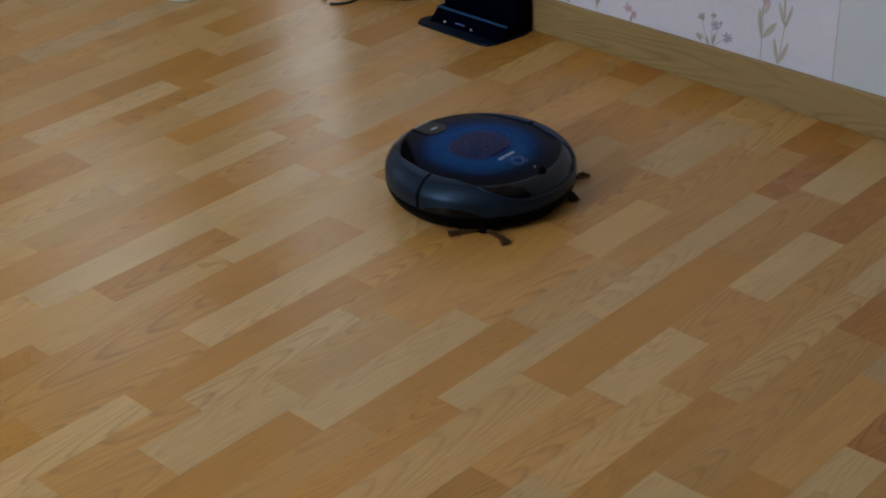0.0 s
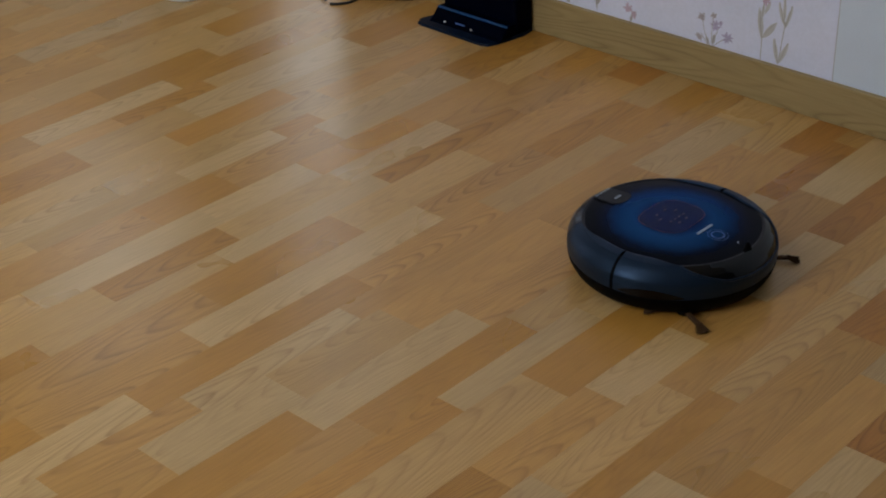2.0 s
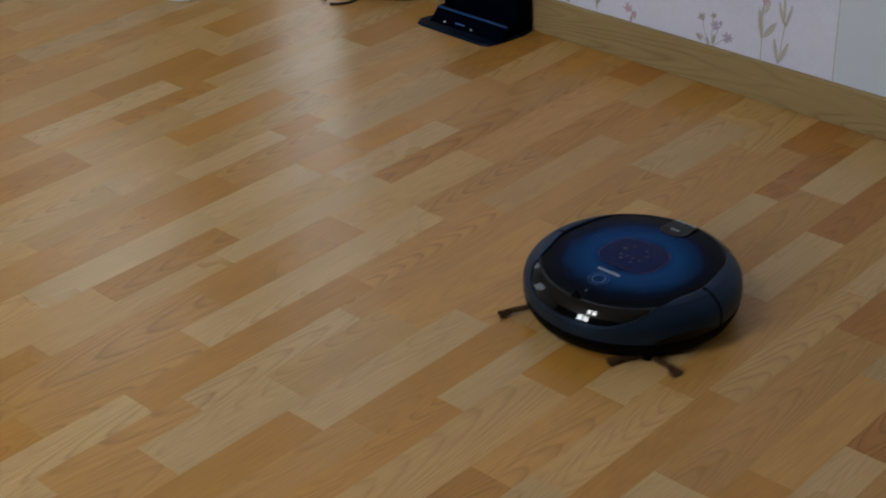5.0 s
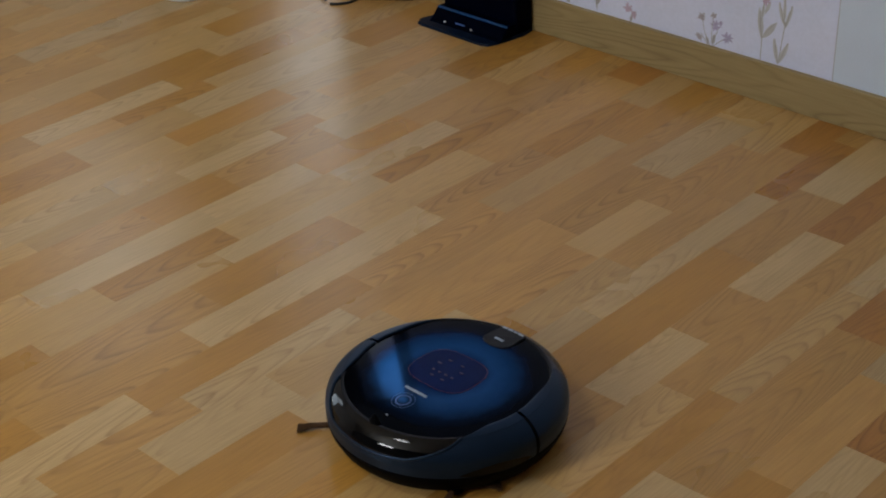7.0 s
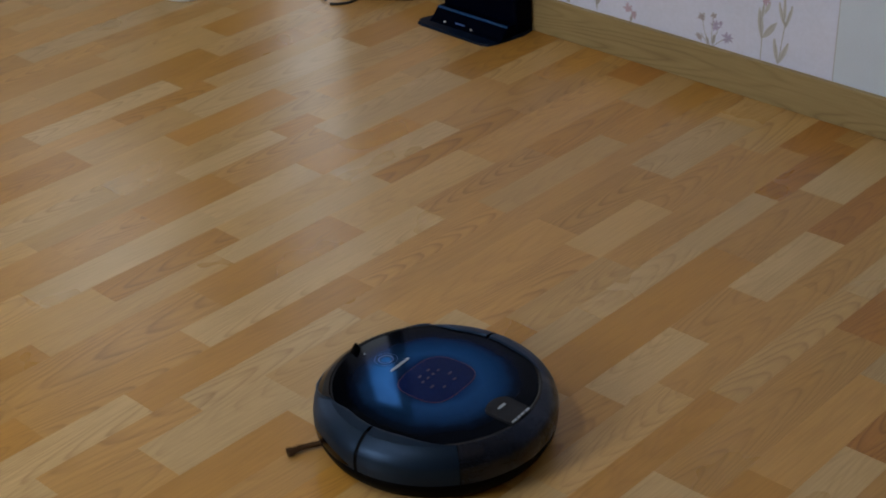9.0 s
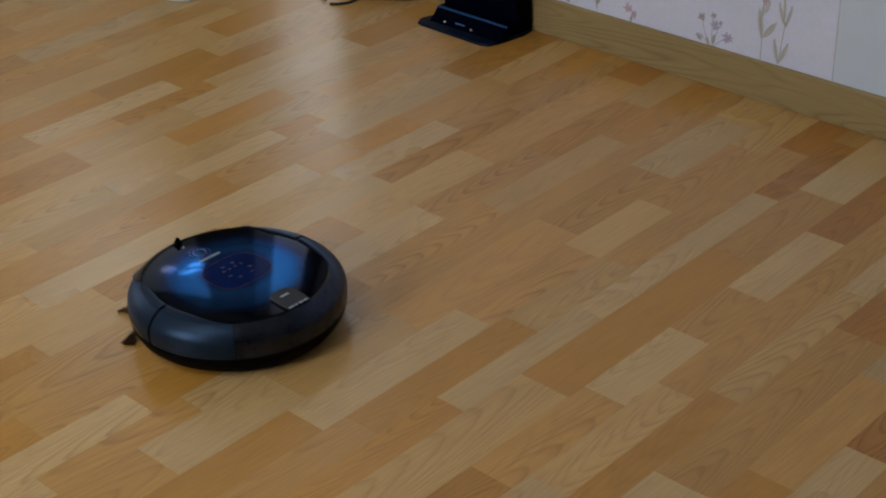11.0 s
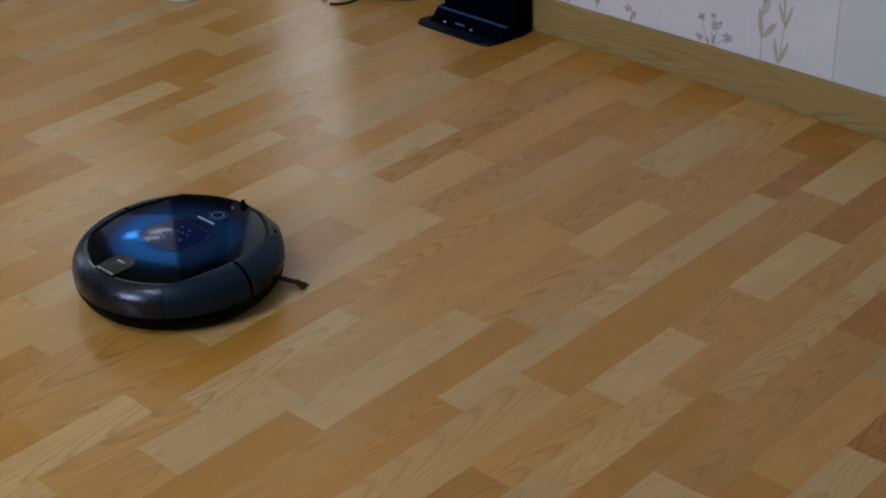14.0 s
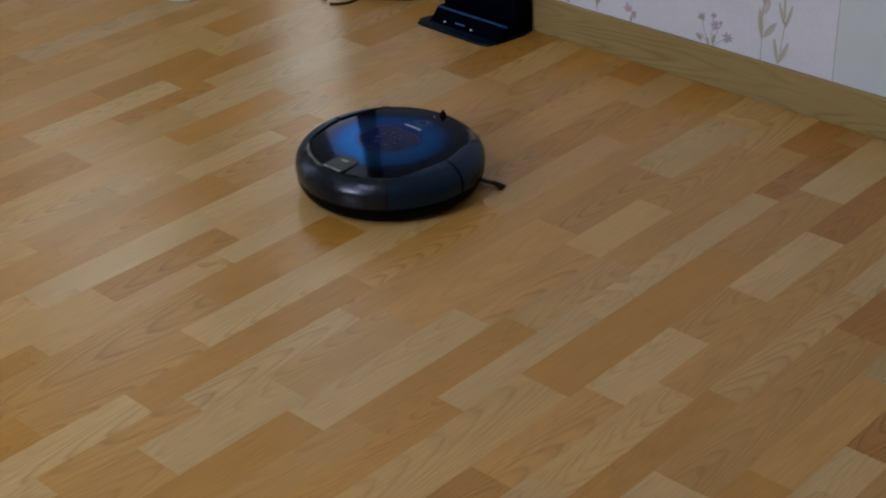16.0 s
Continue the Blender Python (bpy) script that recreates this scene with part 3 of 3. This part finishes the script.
def on_lid(bm, outline, lift=0.0005, thick=0.0007):
    """A flat plate that follows the domed lid: outline in (x, y), as a fan."""
    cx = sum(q[0] for q in outline) / len(outline)
    cy = sum(q[1] for q in outline) / len(outline)
    steps = (0.0, 0.35, 0.7, 1.0)
    rings = []
    for s in steps:
        row = [(cx + (x - cx) * s, cy + (y - cy) * s) for x, y in (outline if s else [(cx, cy)])]
        rings.append([bm.verts.new((x, y, lid_z(math.hypot(x, y)) + lift)) for x, y in row])
    if thick:
        rings.append([bm.verts.new((v.co.x, v.co.y, v.co.z - lift - thick)) for v in rings[-1]])
    n = len(outline)
    for a, b in zip(rings, rings[1:]):
        for i in range(n):
            j = (i + 1) % n
            q = [a[i % len(a)], b[i], b[j], a[j % len(a)]]
            q = [v for k, v in enumerate(q) if v not in q[:k]]
            bm.faces.new(q)
    bmesh.ops.recalc_face_normals(bm, faces=bm.faces)
    return bm


def squircle(cx, cy, hx, hy, power=3.2, n=48):
    pts = []
    for i in range(n):
        a = 2 * math.pi * i / n
        c, s = math.cos(a), math.sin(a)
        pts.append((cx + hx * math.copysign(abs(c) ** (2 / power), c), cy + hy * math.copysign(abs(s) ** (2 / power), s)))
    return pts


def ring_on_lid(bm, inner, outer, lift=0.0007):
    a = [bm.verts.new((x, y, lid_z(math.hypot(x, y)) + lift)) for x, y in inner]
    b = [bm.verts.new((x, y, lid_z(math.hypot(x, y)) + lift)) for x, y in outer]
    for i in range(len(a)):
        j = (i + 1) % len(a)
        bm.faces.new((a[i], b[i], b[j], a[j]))
    return bm


def robot():
    root = tagged(new("robot_vacuum"), "round glossy black and blue robot vacuum driving over the floor", "robot vacuum")
    # the underbody's black also covers the lower hull, as shade on the shell
    part("chassis", lathe(bmesh.new(), [(0, 0.006), (0.153, 0.006), (0.1615, 0.0075), (0.1680, 0.0145), (0.1742, 0.0262), (0.1764, 0.0342), (0.1770, 0.0388), (0.170, 0.042)], 96), M_BLACK, root, "matt black underbody, carried up the hull as painted shade", True)
    for side in (-1, 1):
        bm = lathe(bmesh.new(), [(0, -0.011), (0.030, -0.011), (0.033, -0.008), (0.033, 0.008), (0.030, 0.011), (0, 0.011)], 32)
        bmesh.ops.rotate(bm, cent=(0, 0, 0), matrix=Matrix.Rotation(radians(90), 3, "X"), verts=bm.verts)
        bmesh.ops.translate(bm, vec=(0, side * 0.11, 0.0332), verts=bm.verts)
        part("drive_wheel", bm, M_RUBBER, root, "black rubber drive wheel")
    low = lambda a: 0.0385
    bm = shoulder(shoulder(skin(bmesh.new(), -87.0, 87.0, low, visor_edge, 120), 47, 87.0, 30), -87.0, -47, 30)
    bumper = part("bumper", bm, M_SHELL, root, "satin blue-grey front bumper", True)
    for a0, a1 in ((89.0, 137.5), (-137.5, -89.0)):
        part("side_panel", shoulder(skin(bmesh.new(), a0, a1, low, lambda a: RIM, 30), a0, a1, 36), M_SHELL, root, "satin blue-grey side panel", True)
    part("rear_panel", skin(bmesh.new(), 137.9, 222.1, low, lambda a: RIM, 48, swell=0.0004), M_CHROME, root, "smoked chrome rear panel", True)
    part("visor", skin(bmesh.new(), -49.9, 49.9, lambda a: visor_edge(a) + 0.0002, lambda a: RIM, 96, swell=-0.0006), M_VISOR, root, "glossy black front visor", True)
    # bright lip where bumper meets visor
    bm = bmesh.new()
    line = []
    for i in range(121):
        a = -50 + 100 * i / 120
        z = visor_edge(a)
        r = hull(z) + 0.0003
        line.append((r * math.cos(radians(a)), r * math.sin(radians(a)), z))
    tube(bm, line, 0.0020, 8)
    part("lip", bm, M_SHELL, bumper, smooth=True)
    for a in (-88, 88):
        part("seam", skin(bmesh.new(), a - 1.3, a + 1.3, low, lambda q: RIM, 2, swell=-0.0012), M_BLACK, root)
    for a in (-66, 66):
        bm = skin(bmesh.new(), a - 18, a + 18, lambda q, a=a: 0.0390 + 0.003 * ((q - a) / 18) ** 4, lambda q, a=a: 0.0545 - 0.011 * ((q - a) / 18) ** 2, 20, 4, swell=0.0006)
        part("sensor_window", bm, M_GLOSS, bumper, "black sensor window", True)
    # rim and lid
    part("rim", lathe(bmesh.new(), [(0.1532, 0.0888), (0.1505, 0.08868), (0.1484, 0.0885), (0.1477, 0.0875)], 128), M_GLOSS, root, "black rim round the lid", True)
    lid = part("lid", lathe(bmesh.new(), [(0.1475 * i / 16, lid_z(0.1475 * i / 16)) for i in range(16, -1, -1)], 128), M_LID, root, "glossy lid with a blue bloom fading to black", True)
    disp = part("display", on_lid(bmesh.new(), squircle(-0.003, 0.0, 0.045, 0.054), 0.0004, 0.0), M_DISPLAY, lid, "dark navy display panel", True)
    part("display_outline", ring_on_lid(bmesh.new(), squircle(-0.003, 0.0, 0.0448, 0.0538), squircle(-0.003, 0.0, 0.0454, 0.0544)), M_EDGE_GLINT, disp, "display edge with its faint red reflection painted in")
    for x, y, w in ((-0.024, -0.014, 0.006), (-0.024, 0.010, 0.006), (-0.010, -0.022, 0.008), (-0.010, 0.020, 0.007), (0.008, -0.018, 0.005), (0.008, -0.006, 0.005), (0.008, 0.006, 0.005), (0.008, 0.018, 0.005), (0.020, -0.010, 0.006), (0.020, 0.010, 0.006)):
        part("icon", on_lid(bmesh.new(), squircle(x, y, 0.0014, w / 2, 4, 12), 0.0012, 0.0004), M_DOT, disp, "small mauve icon")
    part("brand_bar", on_lid(bmesh.new(), squircle(0.0640, 0.0, 0.0022, 0.021, 8, 24), 0.0008), M_MARK, lid, "silver lettering bar")
    part("start_button", ring_on_lid(bmesh.new(), squircle(0.090, 0, 0.0098, 0.0098, 2, 32), squircle(0.090, 0, 0.0118, 0.0118, 2, 32)), M_RING, lid, "blue ring round the start button")
    part("button_halo", ring_on_lid(bmesh.new(), squircle(0.090, 0, 0.0165, 0.0165, 2, 32), squircle(0.090, 0, 0.0173, 0.0173, 2, 32)), M_RING, lid, "thin blue outer ring")
    bm = bmesh.new()
    bmesh.ops.create_uvsphere(bm, u_segments=10, v_segments=6, radius=0.0016)
    bmesh.ops.translate(bm, vec=(0.127, 0.004, lid_z(0.127) + 0.0006), verts=bm.verts)
    part("indicator", bm, M_MARK, lid, "tiny pale dot on the lid", True)
    # receiver nub at the front
    bm = lathe(bmesh.new(), [(0, 0.1005), (0.0018, 0.0998), (0.0045, 0.093), (0.008, 0.085)], 24)
    bmesh.ops.scale(bm, vec=(1, 1.5, 1), verts=bm.verts)
    bmesh.ops.translate(bm, vec=(0.1475, 0, 0), verts=bm.verts)
    bmesh.ops.recalc_face_normals(bm, faces=bm.faces)
    part("receiver", bm, M_BLACK, root, "small black receiver dome", True)
    # rear tab over the dust bin
    bm = bmesh.new()
    out = []
    for i in range(25):
        a = radians(-90 + 180 * i / 24)
        out.append((-0.113 + 0.018 * math.cos(a), 0.0255 * math.sin(a)))
    out += [(-0.142, 0.0240), (-0.1515, 0.0225), (-0.1515, -0.0225), (-0.142, -0.0240)]
    top = [bm.verts.new((x, y, 0.0936 + min(0.0, (x + 0.138)) * 0.22)) for x, y in out]
    foot = [bm.verts.new((x * 1.004, y * 1.06, 0.080)) for x, y in out]
    bm.faces.new(top)
    for i in range(len(out)):
        j = (i + 1) % len(out)
        bm.faces.new((foot[i], foot[j], top[j], top[i]))
    bmesh.ops.recalc_face_normals(bm, faces=bm.faces)
    bmesh.ops.bevel(bm, geom=[e for e in bm.edges if all(v.co.z > 0.086 for v in e.verts)], offset=0.0012, segments=2, affect="EDGES")
    tab = part("rear_tab", bm, M_TAB, root, "charcoal dust-bin release tab")
    part("tab_mark", solid((-0.1180, -0.0080, 0.0934), (-0.1140, 0.0080, 0.0941)), M_MARK, tab, "small silver bar")
    for k, (y0, y1) in enumerate(((-0.02, -0.012), (-0.009, -0.001), (0.002, 0.007), (0.010, 0.02))):
        part("rear_label", solid((-0.1500, y0, 0.0885), (-0.1468, y1, 0.0922)), M_MARK, tab, "tiny silver label bar")

    def brush(side):
        hub = part("side_brush", lathe(bmesh.new(), [(0, 0.012), (0.010, 0.012), (0.012, 0.009), (0.012, 0.0042), (0, 0.0035)], 24), M_BLACK, root, "three-armed spinning side brush", True)
        for k in range(3):
            a = radians(120 * k)
            bm = bmesh.new()
            box(bm, (0.010, -0.0045, 0.005), (0.046, 0.0045, 0.010), 0.0012)
            bmesh.ops.rotate(bm, cent=(0, 0, 0), matrix=Matrix.Rotation(a, 3, "Z"), verts=bm.verts)
            part("arm", bm, M_BRISTLE, hub)
            bm = bmesh.new()
            r = random.Random(50 + k)
            for i in range(90):
                y0 = r.uniform(-0.0045, 0.0045)
                fan = y0 * 1.1 + r.uniform(-0.003, 0.003)
                z0 = r.uniform(0.006, 0.010)
                tip = Vector((r.uniform(0.060, 0.066), y0 + fan, r.uniform(0.0012, 0.004)))
                root_pt = Vector((0.044, y0, z0))
                w = 0.0009
                vs = [bm.verts.new(root_pt + Vector((0, dy, dz))) for dy, dz in ((-w, 0), (w, 0), (0, w * 1.6))]
                vt = [bm.verts.new(tip + Vector((0, dy * 0.7, dz * 0.5))) for dy, dz in ((-w, 0), (w, 0), (0, w * 1.6))]
                for q in range(3):
                    bm.faces.new((vs[q], vs[(q + 1) % 3], vt[(q + 1) % 3], vt[q]))
            bmesh.ops.rotate(bm, cent=(0, 0, 0), matrix=Matrix.Rotation(a, 3, "Z"), verts=bm.verts)
            part("bristles", bm, M_BRISTLE, hub, "brown bristle tuft")
        return hub
    return root, brush(-1), brush(1)


robot_vacuum, brush_right, brush_left = robot()

# ---- floor strips ----
PERIOD, FIRST = 0.297462, 1.374751
STEPS = (0.0, 0.234615, 0.493818, 0.814601)


def edge_y(row):
    return FIRST + (row // 4 + STEPS[row % 4]) * PERIOD


def plank_mesh(bm, x, x2, ya, yb):
    """One strip piece: flat top, eased edges."""
    g, e = 0.00006, 0.0003
    top = [bm.verts.new(c) for c in ((x + g + e, ya + g + e, 0), (x2 - g - e, ya + g + e, 0), (x2 - g - e, yb - g - e, 0), (x + g + e, yb - g - e, 0))]
    mid = [bm.verts.new(c) for c in ((x + g, ya + g, -e * 0.35), (x2 - g, ya + g, -e * 0.35), (x2 - g, yb - g, -e * 0.35), (x + g, yb - g, -e * 0.35))]
    low = [bm.verts.new((v.co.x, v.co.y, -0.008)) for v in mid]
    bm.faces.new(top)
    for a, b in ((mid, top), (low, mid)):
        for i in range(4):
            bm.faces.new((a[i], a[(i + 1) % 4], b[(i + 1) % 4], b[i]))


laid = {}


def strip(row, tones, start, *lengths):
    """One run of laminate strip along x: a tone and a length for each piece."""
    x = start
    for tone, length in zip(tones, lengths):
        x2 = min(x + length, X1)
        if x2 - x > 0.02:
            bm = bmesh.new()
            ya, yb = edge_y(row), edge_y(row + 1)
            plank_mesh(bm, (x - x2) / 2, (x2 - x) / 2, (ya - yb) / 2, (yb - ya) / 2)
            part("plank", bm, TONES[tone], floor).location = ((x + x2) / 2, (ya + yb) / 2, 0)
        x = x2
    laid[row] = (start, x)


strip(-10, "bcbbbbc", 0.255, 0.393, 0.373, 0.366, 0.366, 0.390, 0.274, 0.331)
strip(-9, "aabbcccb", 0.190, 0.365, 0.302, 0.283, 0.319, 0.323, 0.294, 0.383, 0.321)
strip(-8, "ccbbaecbc", 0.006, 0.395, 0.371, 0.271, 0.396, 0.287, 0.292, 0.292, 0.311, 0.296)
strip(-7, "bbbbdcaab", 0.105, 0.309, 0.278, 0.289, 0.292, 0.317, 0.309, 0.348, 0.270, 0.358)
strip(-6, "bcbacea", 0.162, 0.362, 0.333, 0.311, 0.332, 0.490, 0.277, 0.397)
strip(-5, "cbbddbaa", 0.029, 0.379, 0.319, 0.324, 0.341, 0.323, 0.384, 0.329, 0.362)
strip(-4, "ccabcca", 0.334, 0.337, 0.330, 0.377, 0.302, 0.386, 0.303, 0.330)
strip(-3, "bbbdcacaeb", -0.009, 0.397, 0.326, 0.308, 0.318, 0.259, 0.220, 0.165, 0.247, 0.297, 0.337)
strip(-2, "bcbbdca", 0.209, 0.311, 0.311, 0.341, 0.390, 0.516, 0.281, 0.293)
strip(-1, "bbcdaaaec", 0.061, 0.364, 0.333, 0.310, 0.364, 0.336, 0.283, 0.244, 0.281, 0.348)
strip(0, "cbcdbcce", 0.333, 0.355, 0.303, 0.315, 0.365, 0.256, 0.307, 0.254, 0.289)
strip(1, "cbdacbcb", 0.277, 0.297, 0.313, 0.374, 0.375, 0.284, 0.218, 0.300, 0.398)
strip(2, "bcabccab", 0.330, 0.372, 0.352, 0.246, 0.254, 0.406, 0.281, 0.284, 0.326)
strip(3, "aacaccc", 0.226, 0.308, 0.380, 0.263, 0.336, 0.463, 0.379, 0.329)
strip(4, "bbadcbd", 0.101, 0.395, 0.338, 0.292, 0.471, 0.342, 0.368, 0.360)
strip(5, "adcacdb", 0.261, 0.387, 0.331, 0.318, 0.556, 0.317, 0.294, 0.285)
strip(6, "bccdbce", 0.247, 0.352, 0.395, 0.398, 0.332, 0.354, 0.469, 0.335)
strip(7, "abdbadcc", 0.053, 0.383, 0.372, 0.305, 0.383, 0.392, 0.398, 0.317, 0.372)
strip(8, "acbdbacd", 0.241, 0.317, 0.369, 0.356, 0.276, 0.282, 0.304, 0.306, 0.362)
strip(9, "bcbaadcb", 0.138, 0.354, 0.393, 0.308, 0.390, 0.246, 0.284, 0.261, 0.345)
strip(10, "bbbccdcad", 0.061, 0.335, 0.308, 0.306, 0.312, 0.179, 0.192, 0.272, 0.378, 0.358)
strip(11, "ccbbadbb", 0.237, 0.316, 0.378, 0.366, 0.354, 0.245, 0.105, 0.274, 0.383)
strip(12, "cccabbcc", 0.177, 0.379, 0.292, 0.339, 0.337, 0.293, 0.271, 0.392, 0.332)
strip(13, "cbcbbdbb", 0.050, 0.325, 0.357, 0.346, 0.371, 0.292, 0.299, 0.351, 0.371)
strip(14, "cbbdbadb", 0.208, 0.369, 0.293, 0.351, 0.346, 0.279, 0.484, 0.293, 0.363)
strip(15, "ccbcdbbb", 0.323, 0.333, 0.396, 0.284, 0.386, 0.246, 0.341, 0.324, 0.316)
strip(16, "cbbcadc", 0.142, 0.381, 0.394, 0.316, 0.319, 0.363, 0.383, 0.360)
strip(17, "caccddbc", 0.121, 0.308, 0.394, 0.337, 0.308, 0.309, 0.304, 0.316, 0.287)
strip(18, "bacbbbdc", -0.008, 0.394, 0.343, 0.347, 0.288, 0.318, 0.485, 0.396, 0.349)
strip(19, "bcbccbcc", 0.285, 0.352, 0.288, 0.350, 0.344, 0.284, 0.386, 0.319, 0.326)
strip(20, "bcbbccbb", 0.119, 0.398, 0.304, 0.347, 0.389, 0.395, 0.335, 0.324, 0.311)
strip(21, "cbbccaaab", 0.173, 0.288, 0.275, 0.302, 0.395, 0.356, 0.079, 0.308, 0.321, 0.332)
strip(22, "cbbaccbb", 0.280, 0.399, 0.290, 0.305, 0.308, 0.349, 0.332, 0.354, 0.349)
strip(23, "bbcccbcc", 0.208, 0.365, 0.350, 0.362, 0.273, 0.315, 0.359, 0.376, 0.287)
strip(24, "accccba", 0.209, 0.347, 0.375, 0.326, 0.360, 0.394, 0.354, 0.382)
strip(25, "cacbbbc", 0.330, 0.369, 0.330, 0.387, 0.309, 0.270, 0.371, 0.346)

# the rest of the room's strips, beyond the stretch in view
rest = bmesh.new()
rng = random.Random(7)
for row in range(-42, 56):
    if edge_y(row + 1) < Y0 or edge_y(row) > Y1:
        continue
    stop = laid[row][0] if row in laid else X1
    x = X0
    while x < stop - 0.01:
        x2 = x + rng.uniform(0.26, 0.42)
        if stop - x2 < 0.1:
            x2 = stop
        plank_mesh(rest, x, x2, edge_y(row), edge_y(row + 1))
        x = x2
tagged(part("plank_field", rest, M_REST, floor), kind="stuff")



# ---- movement ----
def motions():
    P = lambda t, x, y, h: (t, pose(x, y, 0, 0, 0, h))
    walk(robot_vacuum, [
        P(0.0, 1.974, 1.765, -90), P(0.5, 1.974, 1.648, -90), P(1.0, 1.975, 1.528, -90), P(1.5, 1.976, 1.407, -90), P(2.0, 1.978, 1.336, -90),
        P(2.5, 1.978, 1.311, -90), P(2.8, 1.978, 1.309, -91), P(3.0, 1.978, 1.308, -98), P(3.3, 1.979, 1.308, -116), P(3.6, 1.979, 1.308, -141), P(3.8, 1.979, 1.308, -157),
        P(4.0, 1.979, 1.308, -170), P(4.2, 1.979, 1.308, -177), P(4.5, 1.96, 1.308, -180), P(5.0, 1.83, 1.309, -180), P(6.0, 1.57, 1.31, -180), P(6.5, 1.448, 1.311, -180), P(7.0, 1.39, 1.314, -180),
        P(7.5, 1.369, 1.316, -180), P(7.7, 1.369, 1.316, -183), P(8.0, 1.369, 1.316, -199), P(8.2, 1.369, 1.316, -212), P(8.4, 1.369, 1.316, -227), P(8.6, 1.369, 1.316, -240),
        P(8.8, 1.368, 1.315, -254), P(9.0, 1.367, 1.315, -264), P(9.2, 1.367, 1.316, -269), P(9.5, 1.368, 1.36, -270), P(10.0, 1.372, 1.50, -270), P(11.3, 1.384, 1.832, -270), P(11.5, 1.384, 1.869, -270),
        P(12.0, 1.385, 1.925, -270), P(12.5, 1.386, 1.937, -270), P(12.8, 1.387, 1.938, -290), P(13.0, 1.388, 1.938, -306), P(13.2, 1.389, 1.938, -322), P(13.4, 1.389, 1.938, -338),
        P(13.6, 1.389, 1.937, -350), P(14.0, 1.396, 1.933, -360), P(14.5, 1.489, 1.928, -360), P(15.0, 1.619, 1.924, -360), P(15.5, 1.752, 1.918, -360), P(16.0, 1.887, 1.914, -360)])

    # the two side brushes turn against each other: seconds and degrees
    right = ((0, 112), (0.5, 205), (1, 282), (1.5, 362), (2, 455), (2.5, 536), (3, 612), (3.5, 688), (4, 754), (6.5, 1200), (7, 1274), (7.5, 1367), (8, 1434), (13.5, 2266), (14, 2325), (14.5, 2417), (15, 2508), (15.5, 2596), (16, 2680))
    left = ((0, 87), (0.5, -8), (1.5, -222), (2, -322), (2.5, -436), (3, -549), (3.5, -657), (4, -785), (6.5, -1314), (8.5, -1744), (9, -1864), (11.5, -2388), (12, -2506), (12.5, -2616), (16, -3380))
    for brush, side, turns in ((brush_right, -1, right), (brush_left, 1, left)):
        walk(brush, [(t / 4, pose(0.108, side * 0.113, 0.0, 0, 0, float(np.interp(t / 4, [q[0] for q in turns], [q[1] for q in turns])))) for t in range(65)])


motions()
